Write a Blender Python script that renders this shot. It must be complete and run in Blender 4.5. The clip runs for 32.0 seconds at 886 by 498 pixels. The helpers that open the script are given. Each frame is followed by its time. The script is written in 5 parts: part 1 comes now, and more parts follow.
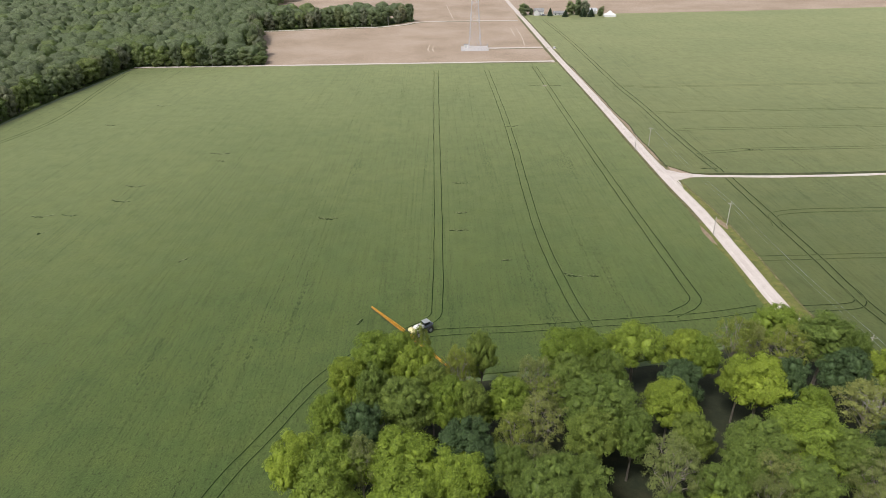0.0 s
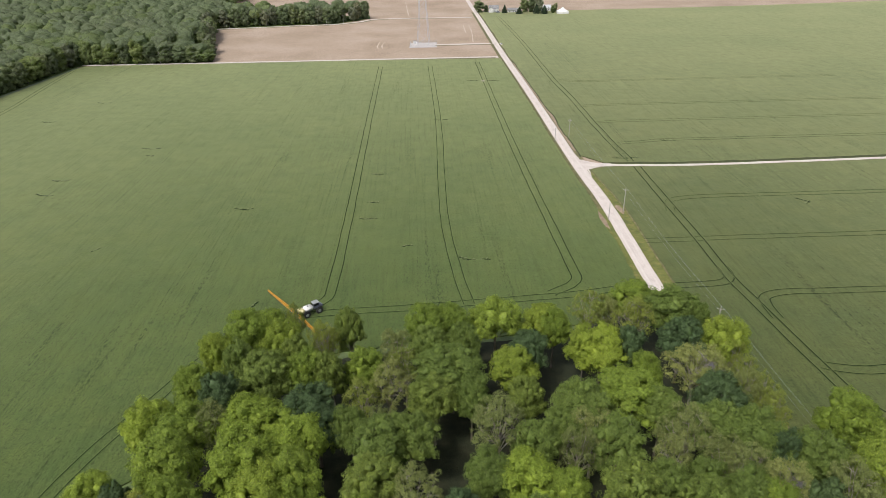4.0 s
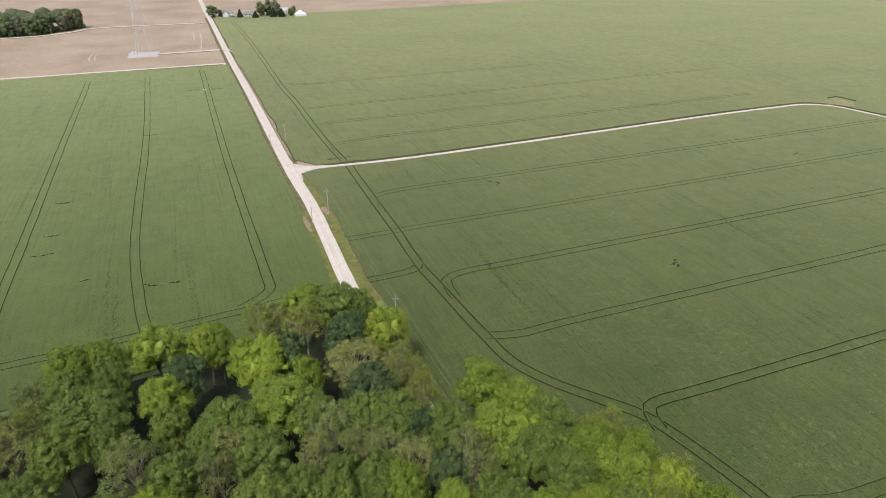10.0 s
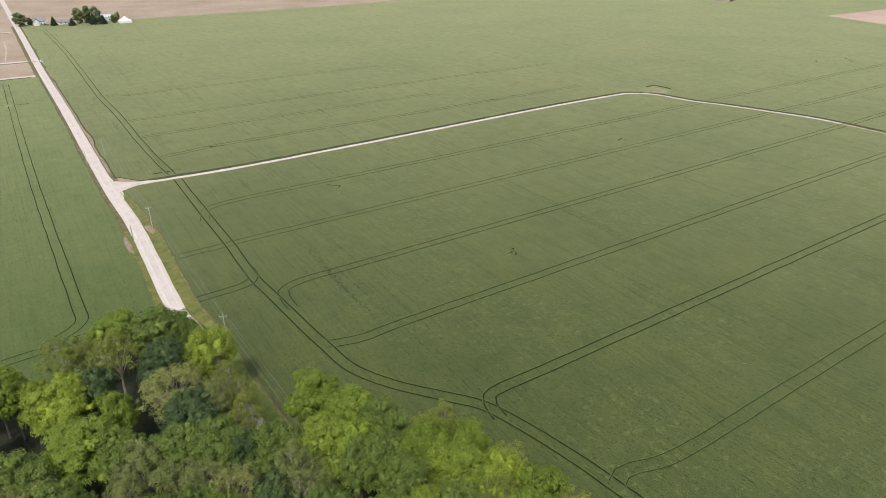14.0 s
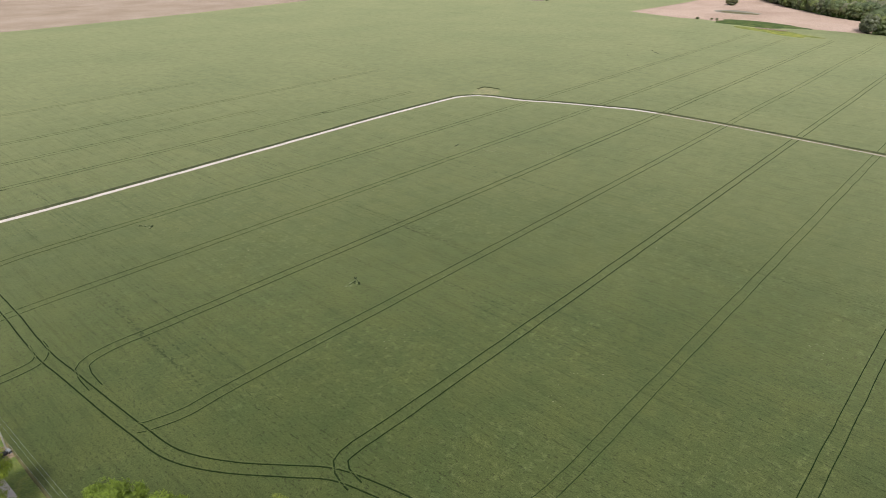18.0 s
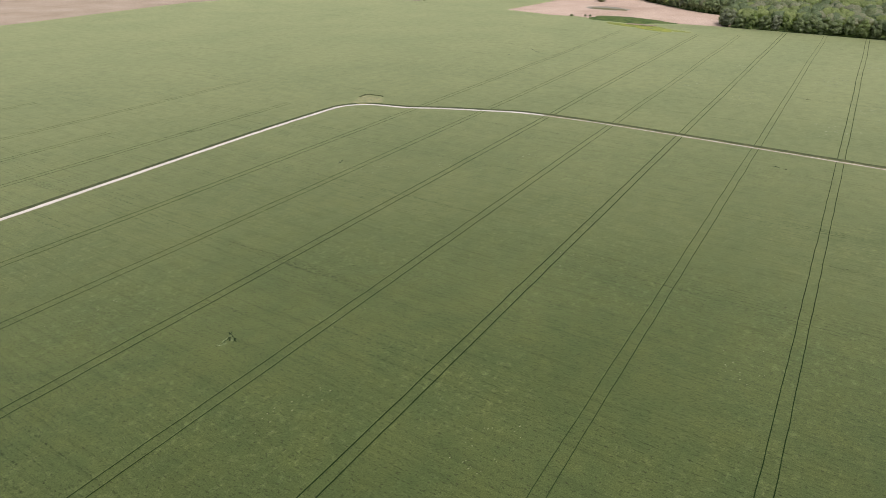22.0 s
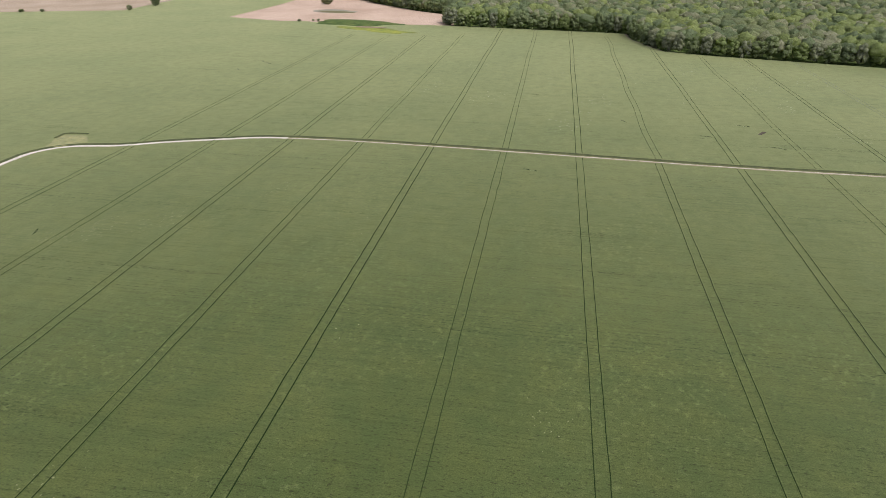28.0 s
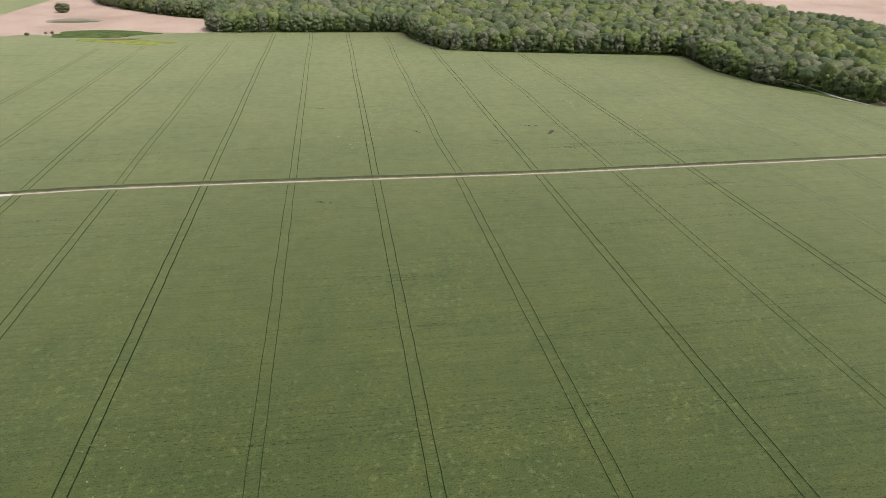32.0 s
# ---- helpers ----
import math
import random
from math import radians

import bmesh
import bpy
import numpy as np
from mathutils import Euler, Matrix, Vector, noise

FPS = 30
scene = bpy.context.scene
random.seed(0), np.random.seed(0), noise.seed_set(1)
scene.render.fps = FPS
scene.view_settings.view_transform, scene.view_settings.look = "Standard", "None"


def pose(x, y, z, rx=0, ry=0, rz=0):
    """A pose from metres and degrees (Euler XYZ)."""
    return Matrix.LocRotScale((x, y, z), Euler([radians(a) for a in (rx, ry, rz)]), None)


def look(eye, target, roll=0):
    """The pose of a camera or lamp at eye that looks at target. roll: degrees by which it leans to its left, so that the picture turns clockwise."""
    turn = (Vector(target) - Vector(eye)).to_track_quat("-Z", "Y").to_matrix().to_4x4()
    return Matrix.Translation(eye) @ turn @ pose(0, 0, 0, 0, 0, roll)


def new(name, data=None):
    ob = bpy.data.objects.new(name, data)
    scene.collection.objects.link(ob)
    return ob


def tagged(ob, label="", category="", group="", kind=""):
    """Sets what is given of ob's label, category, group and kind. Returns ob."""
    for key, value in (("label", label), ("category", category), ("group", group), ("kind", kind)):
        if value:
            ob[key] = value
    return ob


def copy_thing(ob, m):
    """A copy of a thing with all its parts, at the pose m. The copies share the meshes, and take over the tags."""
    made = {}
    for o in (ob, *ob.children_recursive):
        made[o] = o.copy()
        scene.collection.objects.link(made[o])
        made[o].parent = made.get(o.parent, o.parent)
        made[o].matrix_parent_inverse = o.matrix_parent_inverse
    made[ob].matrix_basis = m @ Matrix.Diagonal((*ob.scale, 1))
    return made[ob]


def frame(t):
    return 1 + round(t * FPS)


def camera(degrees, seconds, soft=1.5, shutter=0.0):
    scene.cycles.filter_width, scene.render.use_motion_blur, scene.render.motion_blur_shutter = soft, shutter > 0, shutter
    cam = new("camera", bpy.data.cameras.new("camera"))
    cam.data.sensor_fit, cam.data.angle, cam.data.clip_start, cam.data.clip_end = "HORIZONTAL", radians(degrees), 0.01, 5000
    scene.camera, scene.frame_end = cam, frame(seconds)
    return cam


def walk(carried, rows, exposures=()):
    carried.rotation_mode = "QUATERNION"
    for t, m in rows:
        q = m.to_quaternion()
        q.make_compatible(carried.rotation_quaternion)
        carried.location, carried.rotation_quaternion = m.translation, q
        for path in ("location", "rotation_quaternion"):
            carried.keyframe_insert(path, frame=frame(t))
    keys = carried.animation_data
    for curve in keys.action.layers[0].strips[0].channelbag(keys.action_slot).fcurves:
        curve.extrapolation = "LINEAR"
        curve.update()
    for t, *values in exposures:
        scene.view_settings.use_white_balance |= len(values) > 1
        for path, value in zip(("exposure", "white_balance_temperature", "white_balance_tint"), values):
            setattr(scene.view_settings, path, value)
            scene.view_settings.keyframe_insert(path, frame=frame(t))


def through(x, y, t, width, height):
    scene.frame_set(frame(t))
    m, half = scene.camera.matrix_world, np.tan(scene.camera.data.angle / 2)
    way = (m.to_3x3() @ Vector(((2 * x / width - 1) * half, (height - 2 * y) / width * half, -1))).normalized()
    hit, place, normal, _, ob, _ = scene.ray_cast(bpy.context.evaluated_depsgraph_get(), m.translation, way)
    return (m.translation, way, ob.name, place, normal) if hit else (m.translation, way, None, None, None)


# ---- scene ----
EXPOSURE = 0.35
cam = camera(69.18, 32.0, soft=0.85)
# seconds, x, y, z, yaw, pitch, roll
ROWS = [
    (0.0, 59.19, 8.02, 100.25, 8.953, -27.155, -1.184),
    (0.5, 61.62, 6.38, 100.30, 8.515, -27.193, -1.184),
    (1.0, 64.46, 5.07, 100.35, 8.134, -27.223, -1.184),
    (1.5, 67.67, 3.97, 100.40, 7.833, -27.263, -1.184),
    (2.0, 71.16, 3.00, 100.45, 7.585, -27.300, -1.184),
    (2.5, 74.97, 2.28, 100.49, 7.424, -27.343, -1.184),
    (3.0, 79.10, 1.58, 100.53, 7.347, -27.378, -1.183),
    (3.5, 83.41, 1.07, 100.57, 7.276, -27.377, -1.173),
    (5.5, 99.92, 1.78, 100.71, 6.496, -27.314, -0.991),
    (6.0, 103.24, 2.01, 100.73, 5.643, -27.278, -0.931),
    (6.5, 106.32, 2.18, 100.73, 4.635, -27.278, -0.857),
    (7.0, 109.17, 2.34, 100.74, 2.833, -27.313, -0.760),
    (7.5, 111.80, 2.35, 100.74, 0.058, -27.326, -0.649),
    (8.0, 114.26, 2.36, 100.75, -2.776, -27.365, -0.532),
    (8.5, 116.45, 2.29, 100.75, -5.594, -27.379, -0.419),
    (9.0, 118.44, 2.21, 100.75, -8.201, -27.383, -0.317),
    (9.5, 120.53, 2.23, 100.65, -10.465, -27.398, -0.231),
    (10.0, 122.19, 2.43, 100.39, -12.465, -27.439, -0.154),
    (10.5, 123.86, 2.50, 100.05, -14.239, -27.403, -0.075),
    (11.0, 125.41, 2.42, 99.71, -16.002, -27.396, 0.014),
    (11.5, 126.91, 2.17, 99.28, -17.721, -27.336, 0.144),
    (12.0, 128.35, 1.99, 98.74, -19.298, -27.268, 0.304),
    (12.5, 129.65, 1.87, 98.25, -20.830, -27.188, 0.438),
    (13.0, 130.99, 1.89, 97.95, -22.262, -27.141, 0.495),
    (13.5, 132.20, 2.24, 97.82, -23.761, -27.106, 0.487),
    (14.0, 133.61, 2.98, 97.70, -25.167, -27.068, 0.464),
    (14.5, 135.06, 4.14, 97.59, -26.555, -27.035, 0.431),
    (16.5, 142.09, 10.91, 97.19, -34.059, -26.804, 0.265),
    (17.0, 144.00, 12.77, 97.06, -35.772, -26.770, 0.234),
    (17.5, 145.87, 14.59, 96.83, -37.560, -26.676, 0.206),
    (18.0, 147.80, 16.03, 96.48, -39.309, -26.596, 0.181),
    (18.5, 149.79, 17.46, 96.17, -40.911, -26.511, 0.163),
    (19.0, 151.77, 19.35, 96.03, -42.567, -26.500, 0.156),
    (19.5, 153.85, 21.45, 96.11, -43.718, -26.554, 0.179),
    (20.0, 155.97, 23.66, 96.28, -44.841, -26.614, 0.229),
    (20.5, 158.12, 25.99, 96.46, -45.947, -26.675, 0.280),
    (21.0, 160.31, 28.02, 96.54, -47.039, -26.728, 0.303),
    (21.5, 162.55, 29.85, 96.52, -48.162, -26.729, 0.273),
    (22.0, 164.93, 31.67, 96.48, -49.489, -26.665, 0.207),
    (22.5, 167.38, 33.10, 96.44, -50.803, -26.616, 0.141),
    (23.0, 169.68, 34.83, 96.42, -52.153, -26.617, 0.111),
    (23.5, 172.22, 36.69, 96.65, -53.794, -26.642, 0.204),
    (24.0, 174.73, 38.57, 97.11, -55.757, -26.743, 0.381),
    (24.5, 177.13, 40.16, 97.45, -57.578, -26.799, 0.489),
    (26.5, 188.46, 45.64, 98.02, -65.480, -26.631, 0.573),
    (27.0, 189.85, 46.37, 98.16, -67.742, -26.566, 0.587),
    (27.5, 191.71, 47.03, 98.31, -70.011, -26.549, 0.597),
    (28.0, 194.46, 47.80, 98.49, -72.296, -26.564, 0.601),
    (28.5, 198.05, 48.55, 98.91, -74.538, -26.593, 0.585),
    (29.0, 202.04, 49.26, 99.57, -76.702, -26.626, 0.549),
    (29.5, 206.59, 49.93, 100.20, -78.986, -26.665, 0.514),
    (30.0, 211.17, 50.51, 100.53, -81.762, -26.755, 0.498),
    (30.5, 216.02, 50.93, 100.61, -84.418, -26.797, 0.516),
    (31.0, 221.04, 51.03, 100.65, -86.988, -26.810, 0.561),
    (31.5, 225.88, 51.20, 100.69, -89.200, -26.819, 0.617),
    (32.0, 231.20, 51.18, 100.73, -91.038, -26.799, 0.667),
]
walk(cam, [(t, pose(x, y, z, 90 + pitch, 0, yaw) @ pose(0, 0, 0, 0, 0, roll)) for t, x, y, z, yaw, pitch, roll in ROWS], [(0.0, EXPOSURE, 6500, 10)])

# ---- sky and sun: a bright, lightly overcast day ----
SUN_ELEVATION, SUN_AZIMUTH = radians(56), radians(215)
world = bpy.data.worlds.new("sky")
scene.world = world
world.use_nodes = True
wn, wl = world.node_tree.nodes, world.node_tree.links
sky = wn.new("ShaderNodeTexSky")
sky.sky_type = "NISHITA"
sky.sun_disc = False
sky.sun_elevation, sky.sun_rotation = SUN_ELEVATION, SUN_AZIMUTH
sky.air_density, sky.dust_density, sky.ozone_density = 1.0, 4.0, 1.0
soft_sky = wn.new("ShaderNodeHueSaturation")
soft_sky.inputs["Saturation"].default_value = 0.35
wl.new(sky.outputs[0], soft_sky.inputs["Color"])
wl.new(soft_sky.outputs[0], wn["Background"].inputs["Color"])
wn["Background"].inputs["Strength"].default_value = 0.125
sun = new("sun", bpy.data.lights.new("sun", "SUN"))
sun.data.energy, sun.data.angle, sun.data.color = 2.0, radians(11), (1.0, 0.95, 0.87)
sun.matrix_basis = look((math.sin(SUN_AZIMUTH) * 300, math.cos(SUN_AZIMUTH) * 300, 300 * math.tan(SUN_ELEVATION)), (0, 0, 0))

# ---- materials ----
def nodes_of(name):
    m = bpy.data.materials.new(name)
    m.use_nodes = True
    return m, m.node_tree.nodes, m.node_tree.links, m.node_tree.nodes["Principled BSDF"]


def mapped(nt, ln, scale=(1, 1, 1), turn=0.0, source="position"):
    """Coordinates in metres, turned about z and stretched."""
    if source == "position":
        out = nt.new("ShaderNodeNewGeometry").outputs["Position"]
    else:
        out = nt.new("ShaderNodeTexCoord").outputs["Object"]
    if turn:
        spin = nt.new("ShaderNodeMapping")
        spin.inputs["Rotation"].default_value = (0, 0, turn)
        ln.new(out, spin.inputs["Vector"])
        out = spin.outputs[0]
    mp = nt.new("ShaderNodeMapping")
    mp.inputs["Scale"].default_value = scale
    ln.new(out, mp.inputs["Vector"])
    return mp.outputs[0]


def noise_tex(nt, ln, vec, scale, detail=3.0, rough=0.55):
    n = nt.new("ShaderNodeTexNoise")
    n.inputs["Scale"].default_value, n.inputs["Detail"].default_value, n.inputs["Roughness"].default_value = scale, detail, rough
    ln.new(vec, n.inputs["Vector"])
    return n.outputs["Fac"]


def ramp(nt, ln, fac, stops):
    r = nt.new("ShaderNodeValToRGB")
    e = r.color_ramp.elements
    while len(e) < len(stops):
        e.new(0.5)
    for el, (p, c) in zip(e, stops):
        el.position = p
        el.color = (*c, 1) if len(c) == 3 else c
    ln.new(fac, r.inputs[0])
    return r.outputs[0]


def grey(v):
    return (v, v, v)


def blend(nt, ln, a, b, kind="MULTIPLY", fac=1.0):
    m = nt.new("ShaderNodeMix")
    m.data_type, m.blend_type = "RGBA", kind
    if isinstance(fac, float):
        m.inputs["Factor"].default_value = fac
    else:
        ln.new(fac, m.inputs["Factor"])
    for sock, v in ((m.inputs[6], a), (m.inputs[7], b)):
        if isinstance(v, tuple):
            sock.default_value = (*v, 1)
        else:
            ln.new(v, sock)
    return m.outputs[2]


def bumped(nt, ln, bsdf, height, strength, distance):
    b = nt.new("ShaderNodeBump")
    b.inputs["Strength"].default_value, b.inputs["Distance"].default_value = strength, distance
    ln.new(height, b.inputs["Height"])
    ln.new(b.outputs[0], bsdf.inputs["Normal"])


def surface(name, dark, mid, light, scales=(0.3, 4.0), rough=0.85, metal=0.0, bump=0.3, depth=0.03, source="position", sheen=0.0, gloss=0.5):
    """A surface with three tones mixed at two scales, and a fine relief."""
    m, nt, ln, b = nodes_of(name)
    v = mapped(nt, ln, source=source)
    big, small = noise_tex(nt, ln, v, scales[0]), noise_tex(nt, ln, v, scales[1], 5.0)
    tone = ramp(nt, ln, big, [(0.3, dark), (0.5, mid), (0.72, light)])
    grain = ramp(nt, ln, small, [(0.3, grey(0.7)), (0.7, grey(1.25))])
    ln.new(blend(nt, ln, tone, grain), b.inputs["Base Color"])
    b.inputs["Roughness"].default_value, b.inputs["Metallic"].default_value = rough, metal
    b.inputs["Sheen Weight"].default_value = sheen
    b.inputs["Specular IOR Level"].default_value = gloss
    if bump:
        bumped(nt, ln, b, small, bump, depth)
    return m


def painted(name, colour, rough=0.45, metal=0.0, dirt=0.12):
    """Paint, metal or plastic with a little dirt and uneven gloss."""
    m, nt, ln, b = nodes_of(name)
    v = mapped(nt, ln, source="object")
    n = noise_tex(nt, ln, v, 1.7, 6.0)
    ln.new(blend(nt, ln, colour, ramp(nt, ln, n, [(0.3, grey(1 - dirt * 2)), (0.65, grey(1.0))])), b.inputs["Base Color"])
    ln.new(ramp(nt, ln, n, [(0.3, grey(min(1, rough + 0.2))), (0.7, grey(rough))]), b.inputs["Roughness"])
    b.inputs["Metallic"].default_value = metal
    return m


ROW_EAST, ROW_WEST = radians(81.5), radians(80.9)


def crop(name, row_turn, tones, pale=0.35, rowed=0.75):
    """A dense green cereal canopy: field-wide tone, pale tufts, drill rows, leaf grain."""
    m, nt, ln, b = nodes_of(name)
    v = mapped(nt, ln)
    rows = mapped(nt, ln, (0.05, 1.0, 1.0), row_turn)
    dashes = mapped(nt, ln, (0.45, 1.0, 1.0), row_turn)
    wide = noise_tex(nt, ln, v, 0.014, 5.0, 0.55)
    tone = ramp(nt, ln, wide, [(0.34, tones[0]), (0.5, tones[1]), (0.66, tones[2])])
    # pale, yellowish tufts gathered in some parts of the field
    tuft = nt.new("ShaderNodeMath")
    tuft.operation = "MULTIPLY"
    ln.new(ramp(nt, ln, noise_tex(nt, ln, v, 0.016, 2.0), [(0.42, grey(0.15)), (0.62, grey(1))]), tuft.inputs[0])
    ln.new(ramp(nt, ln, noise_tex(nt, ln, v, 0.5, 5.0, 0.66), [(0.525, grey(0)), (0.72, grey(pale * 0.75))]), tuft.inputs[1])
    tone = blend(nt, ln, tone, (0.16, 0.19, 0.075), "MIX", tuft.outputs[0])
    # blotches of thicker growth
    tone = blend(nt, ln, tone, ramp(nt, ln, noise_tex(nt, ln, v, 0.09, 4.0, 0.6), [(0.36, (0.87, 0.93, 0.93)), (0.5, grey(1.0)), (0.66, (1.1, 1.05, 1.0))]))
    streak = noise_tex(nt, ln, rows, 0.9, 2.0, 0.6)
    tone = blend(nt, ln, tone, ramp(nt, ln, streak, [(0.34, grey(rowed)), (0.42, grey(0.97)), (0.5, grey(1.0)), (0.64, grey(1.08))]))
    dash = noise_tex(nt, ln, dashes, 2.0, 2.5, 0.65)
    tone = blend(nt, ln, tone, ramp(nt, ln, dash, [(0.36, grey(0.5)), (0.44, grey(1.0))]))
    # long broken seams between drill passes
    seam = nt.new("ShaderNodeMath")
    seam.operation = "MULTIPLY"
    ln.new(ramp(nt, ln, noise_tex(nt, ln, mapped(nt, ln, (0.012, 1.0, 1.0), row_turn), 0.3, 0.0), [(0.462, grey(0)), (0.5, grey(1)), (0.538, grey(0))]), seam.inputs[0])
    ln.new(ramp(nt, ln, noise_tex(nt, ln, mapped(nt, ln, (0.5, 1.0, 1.0), row_turn), 1.3, 3.0, 0.7), [(0.5, grey(0)), (0.58, grey(1))]), seam.inputs[1])
    shown = nt.new("ShaderNodeMath")
    shown.operation = "MULTIPLY"
    ln.new(seam.outputs[0], shown.inputs[0])
    ln.new(ramp(nt, ln, noise_tex(nt, ln, mapped(nt, ln, (0.1, 1.0, 1.0), row_turn), 0.045, 2.0), [(0.42, grey(0.05)), (0.6, grey(1.0))]), shown.inputs[1])
    tone = blend(nt, ln, tone, (0.33, 0.38, 0.33), "MULTIPLY", shown.outputs[0])
    leaf = noise_tex(nt, ln, v, 3.2, 2.0, 0.6)
    tone = blend(nt, ln, tone, ramp(nt, ln, leaf, [(0.3, grey(0.66)), (0.5, grey(1.0)), (0.7, grey(1.34))]))
    ln.new(tone, b.inputs["Base Color"])
    b.inputs["Roughness"].default_value = 0.8
    b.inputs["Specular IOR Level"].default_value = 0.2
    b.inputs["Sheen Weight"].default_value = 0.95
    b.inputs["Sheen Roughness"].default_value = 0.38
    # ears and leaf edges glint unevenly over the field
    glint = blend(nt, ln, (0.98, 0.975, 0.53), ramp(nt, ln, noise_tex(nt, ln, v, 0.16, 5.0, 0.7), [(0.34, grey(0.8)), (0.5, grey(0.92)), (0.64, grey(1.0))]))
    glint = blend(nt, ln, glint, ramp(nt, ln, streak, [(0.34, grey(rowed)), (0.46, grey(1.0))]))
    glint = blend(nt, ln, glint, (0.55, 0.6, 0.55), "MULTIPLY", shown.outputs[0])
    glint = blend(nt, ln, glint, ramp(nt, ln, wide, [(0.34, (0.9, 0.93, 0.93)), (0.6, grey(1.0))]))
    ln.new(glint, b.inputs["Sheen Tint"])
    bumped(nt, ln, b, noise_tex(nt, ln, v, 1.1, 1.0), 0.2, 0.12)
    return m


def foliage(name, dark, light, through=0.2, grain=2.4):
    """Leaves: each leaf spray differs a little, and each tree as a whole; light passes through."""
    m, nt, ln, b = nodes_of(name)
    leafy = ramp(nt, ln, nt.new("ShaderNodeNewGeometry").outputs["Random Per Island"], [(0.0, tuple(d * 0.7 + l * 0.3 for d, l in zip(dark, light))), (0.6, tuple((d + l) / 2 for d, l in zip(dark, light))), (1.0, light)])
    whole = ramp(nt, ln, nt.new("ShaderNodeObjectInfo").outputs["Random"], [(0.0, (0.82, 0.84, 0.8)), (0.5, grey(1.0)), (1.0, (1.18, 1.1, 1.0))])
    v = mapped(nt, ln, source="object")
    sprays = noise_tex(nt, ln, v, grain, 3.0, 0.7)
    col = blend(nt, ln, blend(nt, ln, leafy, whole), ramp(nt, ln, sprays, [(0.34, grey(0.66)), (0.5, grey(1.0)), (0.64, grey(1.2))]))
    ln.new(col, b.inputs["Base Color"])
    bumped(nt, ln, b, sprays, 0.5, 0.5 / grain)
    b.inputs["Roughness"].default_value = 0.6
    b.inputs["Specular IOR Level"].default_value = 0.3
    t = nt.new("ShaderNodeBsdfTranslucent")
    ln.new(blend(nt, ln, col, (1.15, 1.25, 0.6)), t.inputs["Color"])
    mx = nt.new("ShaderNodeMixShader")
    mx.inputs[0].default_value = through
    ln.new(b.outputs[0], mx.inputs[1])
    ln.new(t.outputs[0], mx.inputs[2])
    ln.new(mx.outputs[0], nt["Material Output"].inputs["Surface"])
    return m


CROP_WEST = crop("cereal_west", ROW_WEST, [(0.0495, 0.0785, 0.0185), (0.0545, 0.085, 0.0203), (0.061, 0.0915, 0.0227)], 0.3, 0.9)
CROP_EAST = crop("cereal_east", ROW_EAST, [(0.05, 0.069, 0.019), (0.056, 0.075, 0.021), (0.063, 0.082, 0.024)], 0.75, 0.88)
# trodden crop, darkened further to paint the shade of a gap in the canopy
TRACK = surface("pressed_crop_shaded", (0.011, 0.021, 0.007), (0.016, 0.028, 0.01), (0.024, 0.039, 0.014), (0.5, 5.0), 0.9, bump=0.6, depth=0.1, gloss=0.05)
TRACK_FAINT = surface("old_pressed_crop_shaded", (0.02, 0.034, 0.012), (0.028, 0.044, 0.016), (0.045, 0.064, 0.022), (0.3, 5.0), 0.9, bump=0.6, depth=0.1, gloss=0.05)
TRACK_GONE = surface("regrown_crop", (0.042, 0.062, 0.018), (0.052, 0.074, 0.021), (0.062, 0.085, 0.026), (0.3, 5.0), 0.9, bump=0.6, depth=0.1, sheen=0.6, gloss=0.05)
GRAVEL = surface("pale_gravel", (0.47, 0.415, 0.39), (0.52, 0.465, 0.44), (0.57, 0.515, 0.49), (0.25, 8.0), 0.95, bump=0.5, depth=0.03)
GRAVEL_DULL = surface("overgrown_gravel", (0.3, 0.28, 0.22), (0.4, 0.36, 0.31), (0.48, 0.44, 0.39), (0.4, 5.0), 0.95, bump=0.5, depth=0.03)
GRAVEL_WORN = surface("worn_gravel", (0.51, 0.46, 0.437), (0.55, 0.5, 0.478), (0.6, 0.55, 0.53), (0.3, 9.0), 0.95, bump=0.4, depth=0.02)
SOIL = surface("tilled_soil", (0.27, 0.205, 0.15), (0.33, 0.255, 0.195), (0.38, 0.30, 0.24), (0.02, 1.2), 0.95, bump=0.5, depth=0.08)
SOIL_PINK = surface("dry_pink_soil", (0.36, 0.255, 0.20), (0.43, 0.315, 0.255), (0.48, 0.36, 0.30), (0.015, 0.8), 0.95, bump=0.5, depth=0.08)
SOIL_PALE = surface("pale_dry_soil", (0.38, 0.31, 0.25), (0.44, 0.365, 0.30), (0.5, 0.42, 0.36), (0.05, 1.5), 0.95)
BARE = surface("bare_bank_soil", (0.19, 0.14, 0.095), (0.25, 0.19, 0.135), (0.32, 0.25, 0.18), (0.5, 4.0), 0.95, bump=0.6, depth=0.06)
VERGE = surface("verge_grass", (0.08, 0.1, 0.024), (0.125, 0.135, 0.032), (0.18, 0.165, 0.055), (0.35, 3.0), 0.9, bump=0.8, depth=0.15, sheen=0.1, gloss=0.15)
VERGE_FRESH = surface("fresh_verge_grass", (0.085, 0.125, 0.022), (0.125, 0.165, 0.03), (0.17, 0.19, 0.042), (0.35, 3.0), 0.9, bump=0.8, depth=0.15, sheen=0.3, gloss=0.15)
VERGE_TAN = surface("dry_verge_grass", (0.075, 0.08, 0.03), (0.125, 0.115, 0.05), (0.19, 0.165, 0.08), (0.4, 3.0), 0.9, bump=0.8, depth=0.15)
DARK_GROWTH = surface("dark_growth", (0.035, 0.046, 0.016), (0.055, 0.066, 0.024), (0.09, 0.092, 0.04), (0.3, 2.5), 0.95, bump=0.8, depth=0.2)
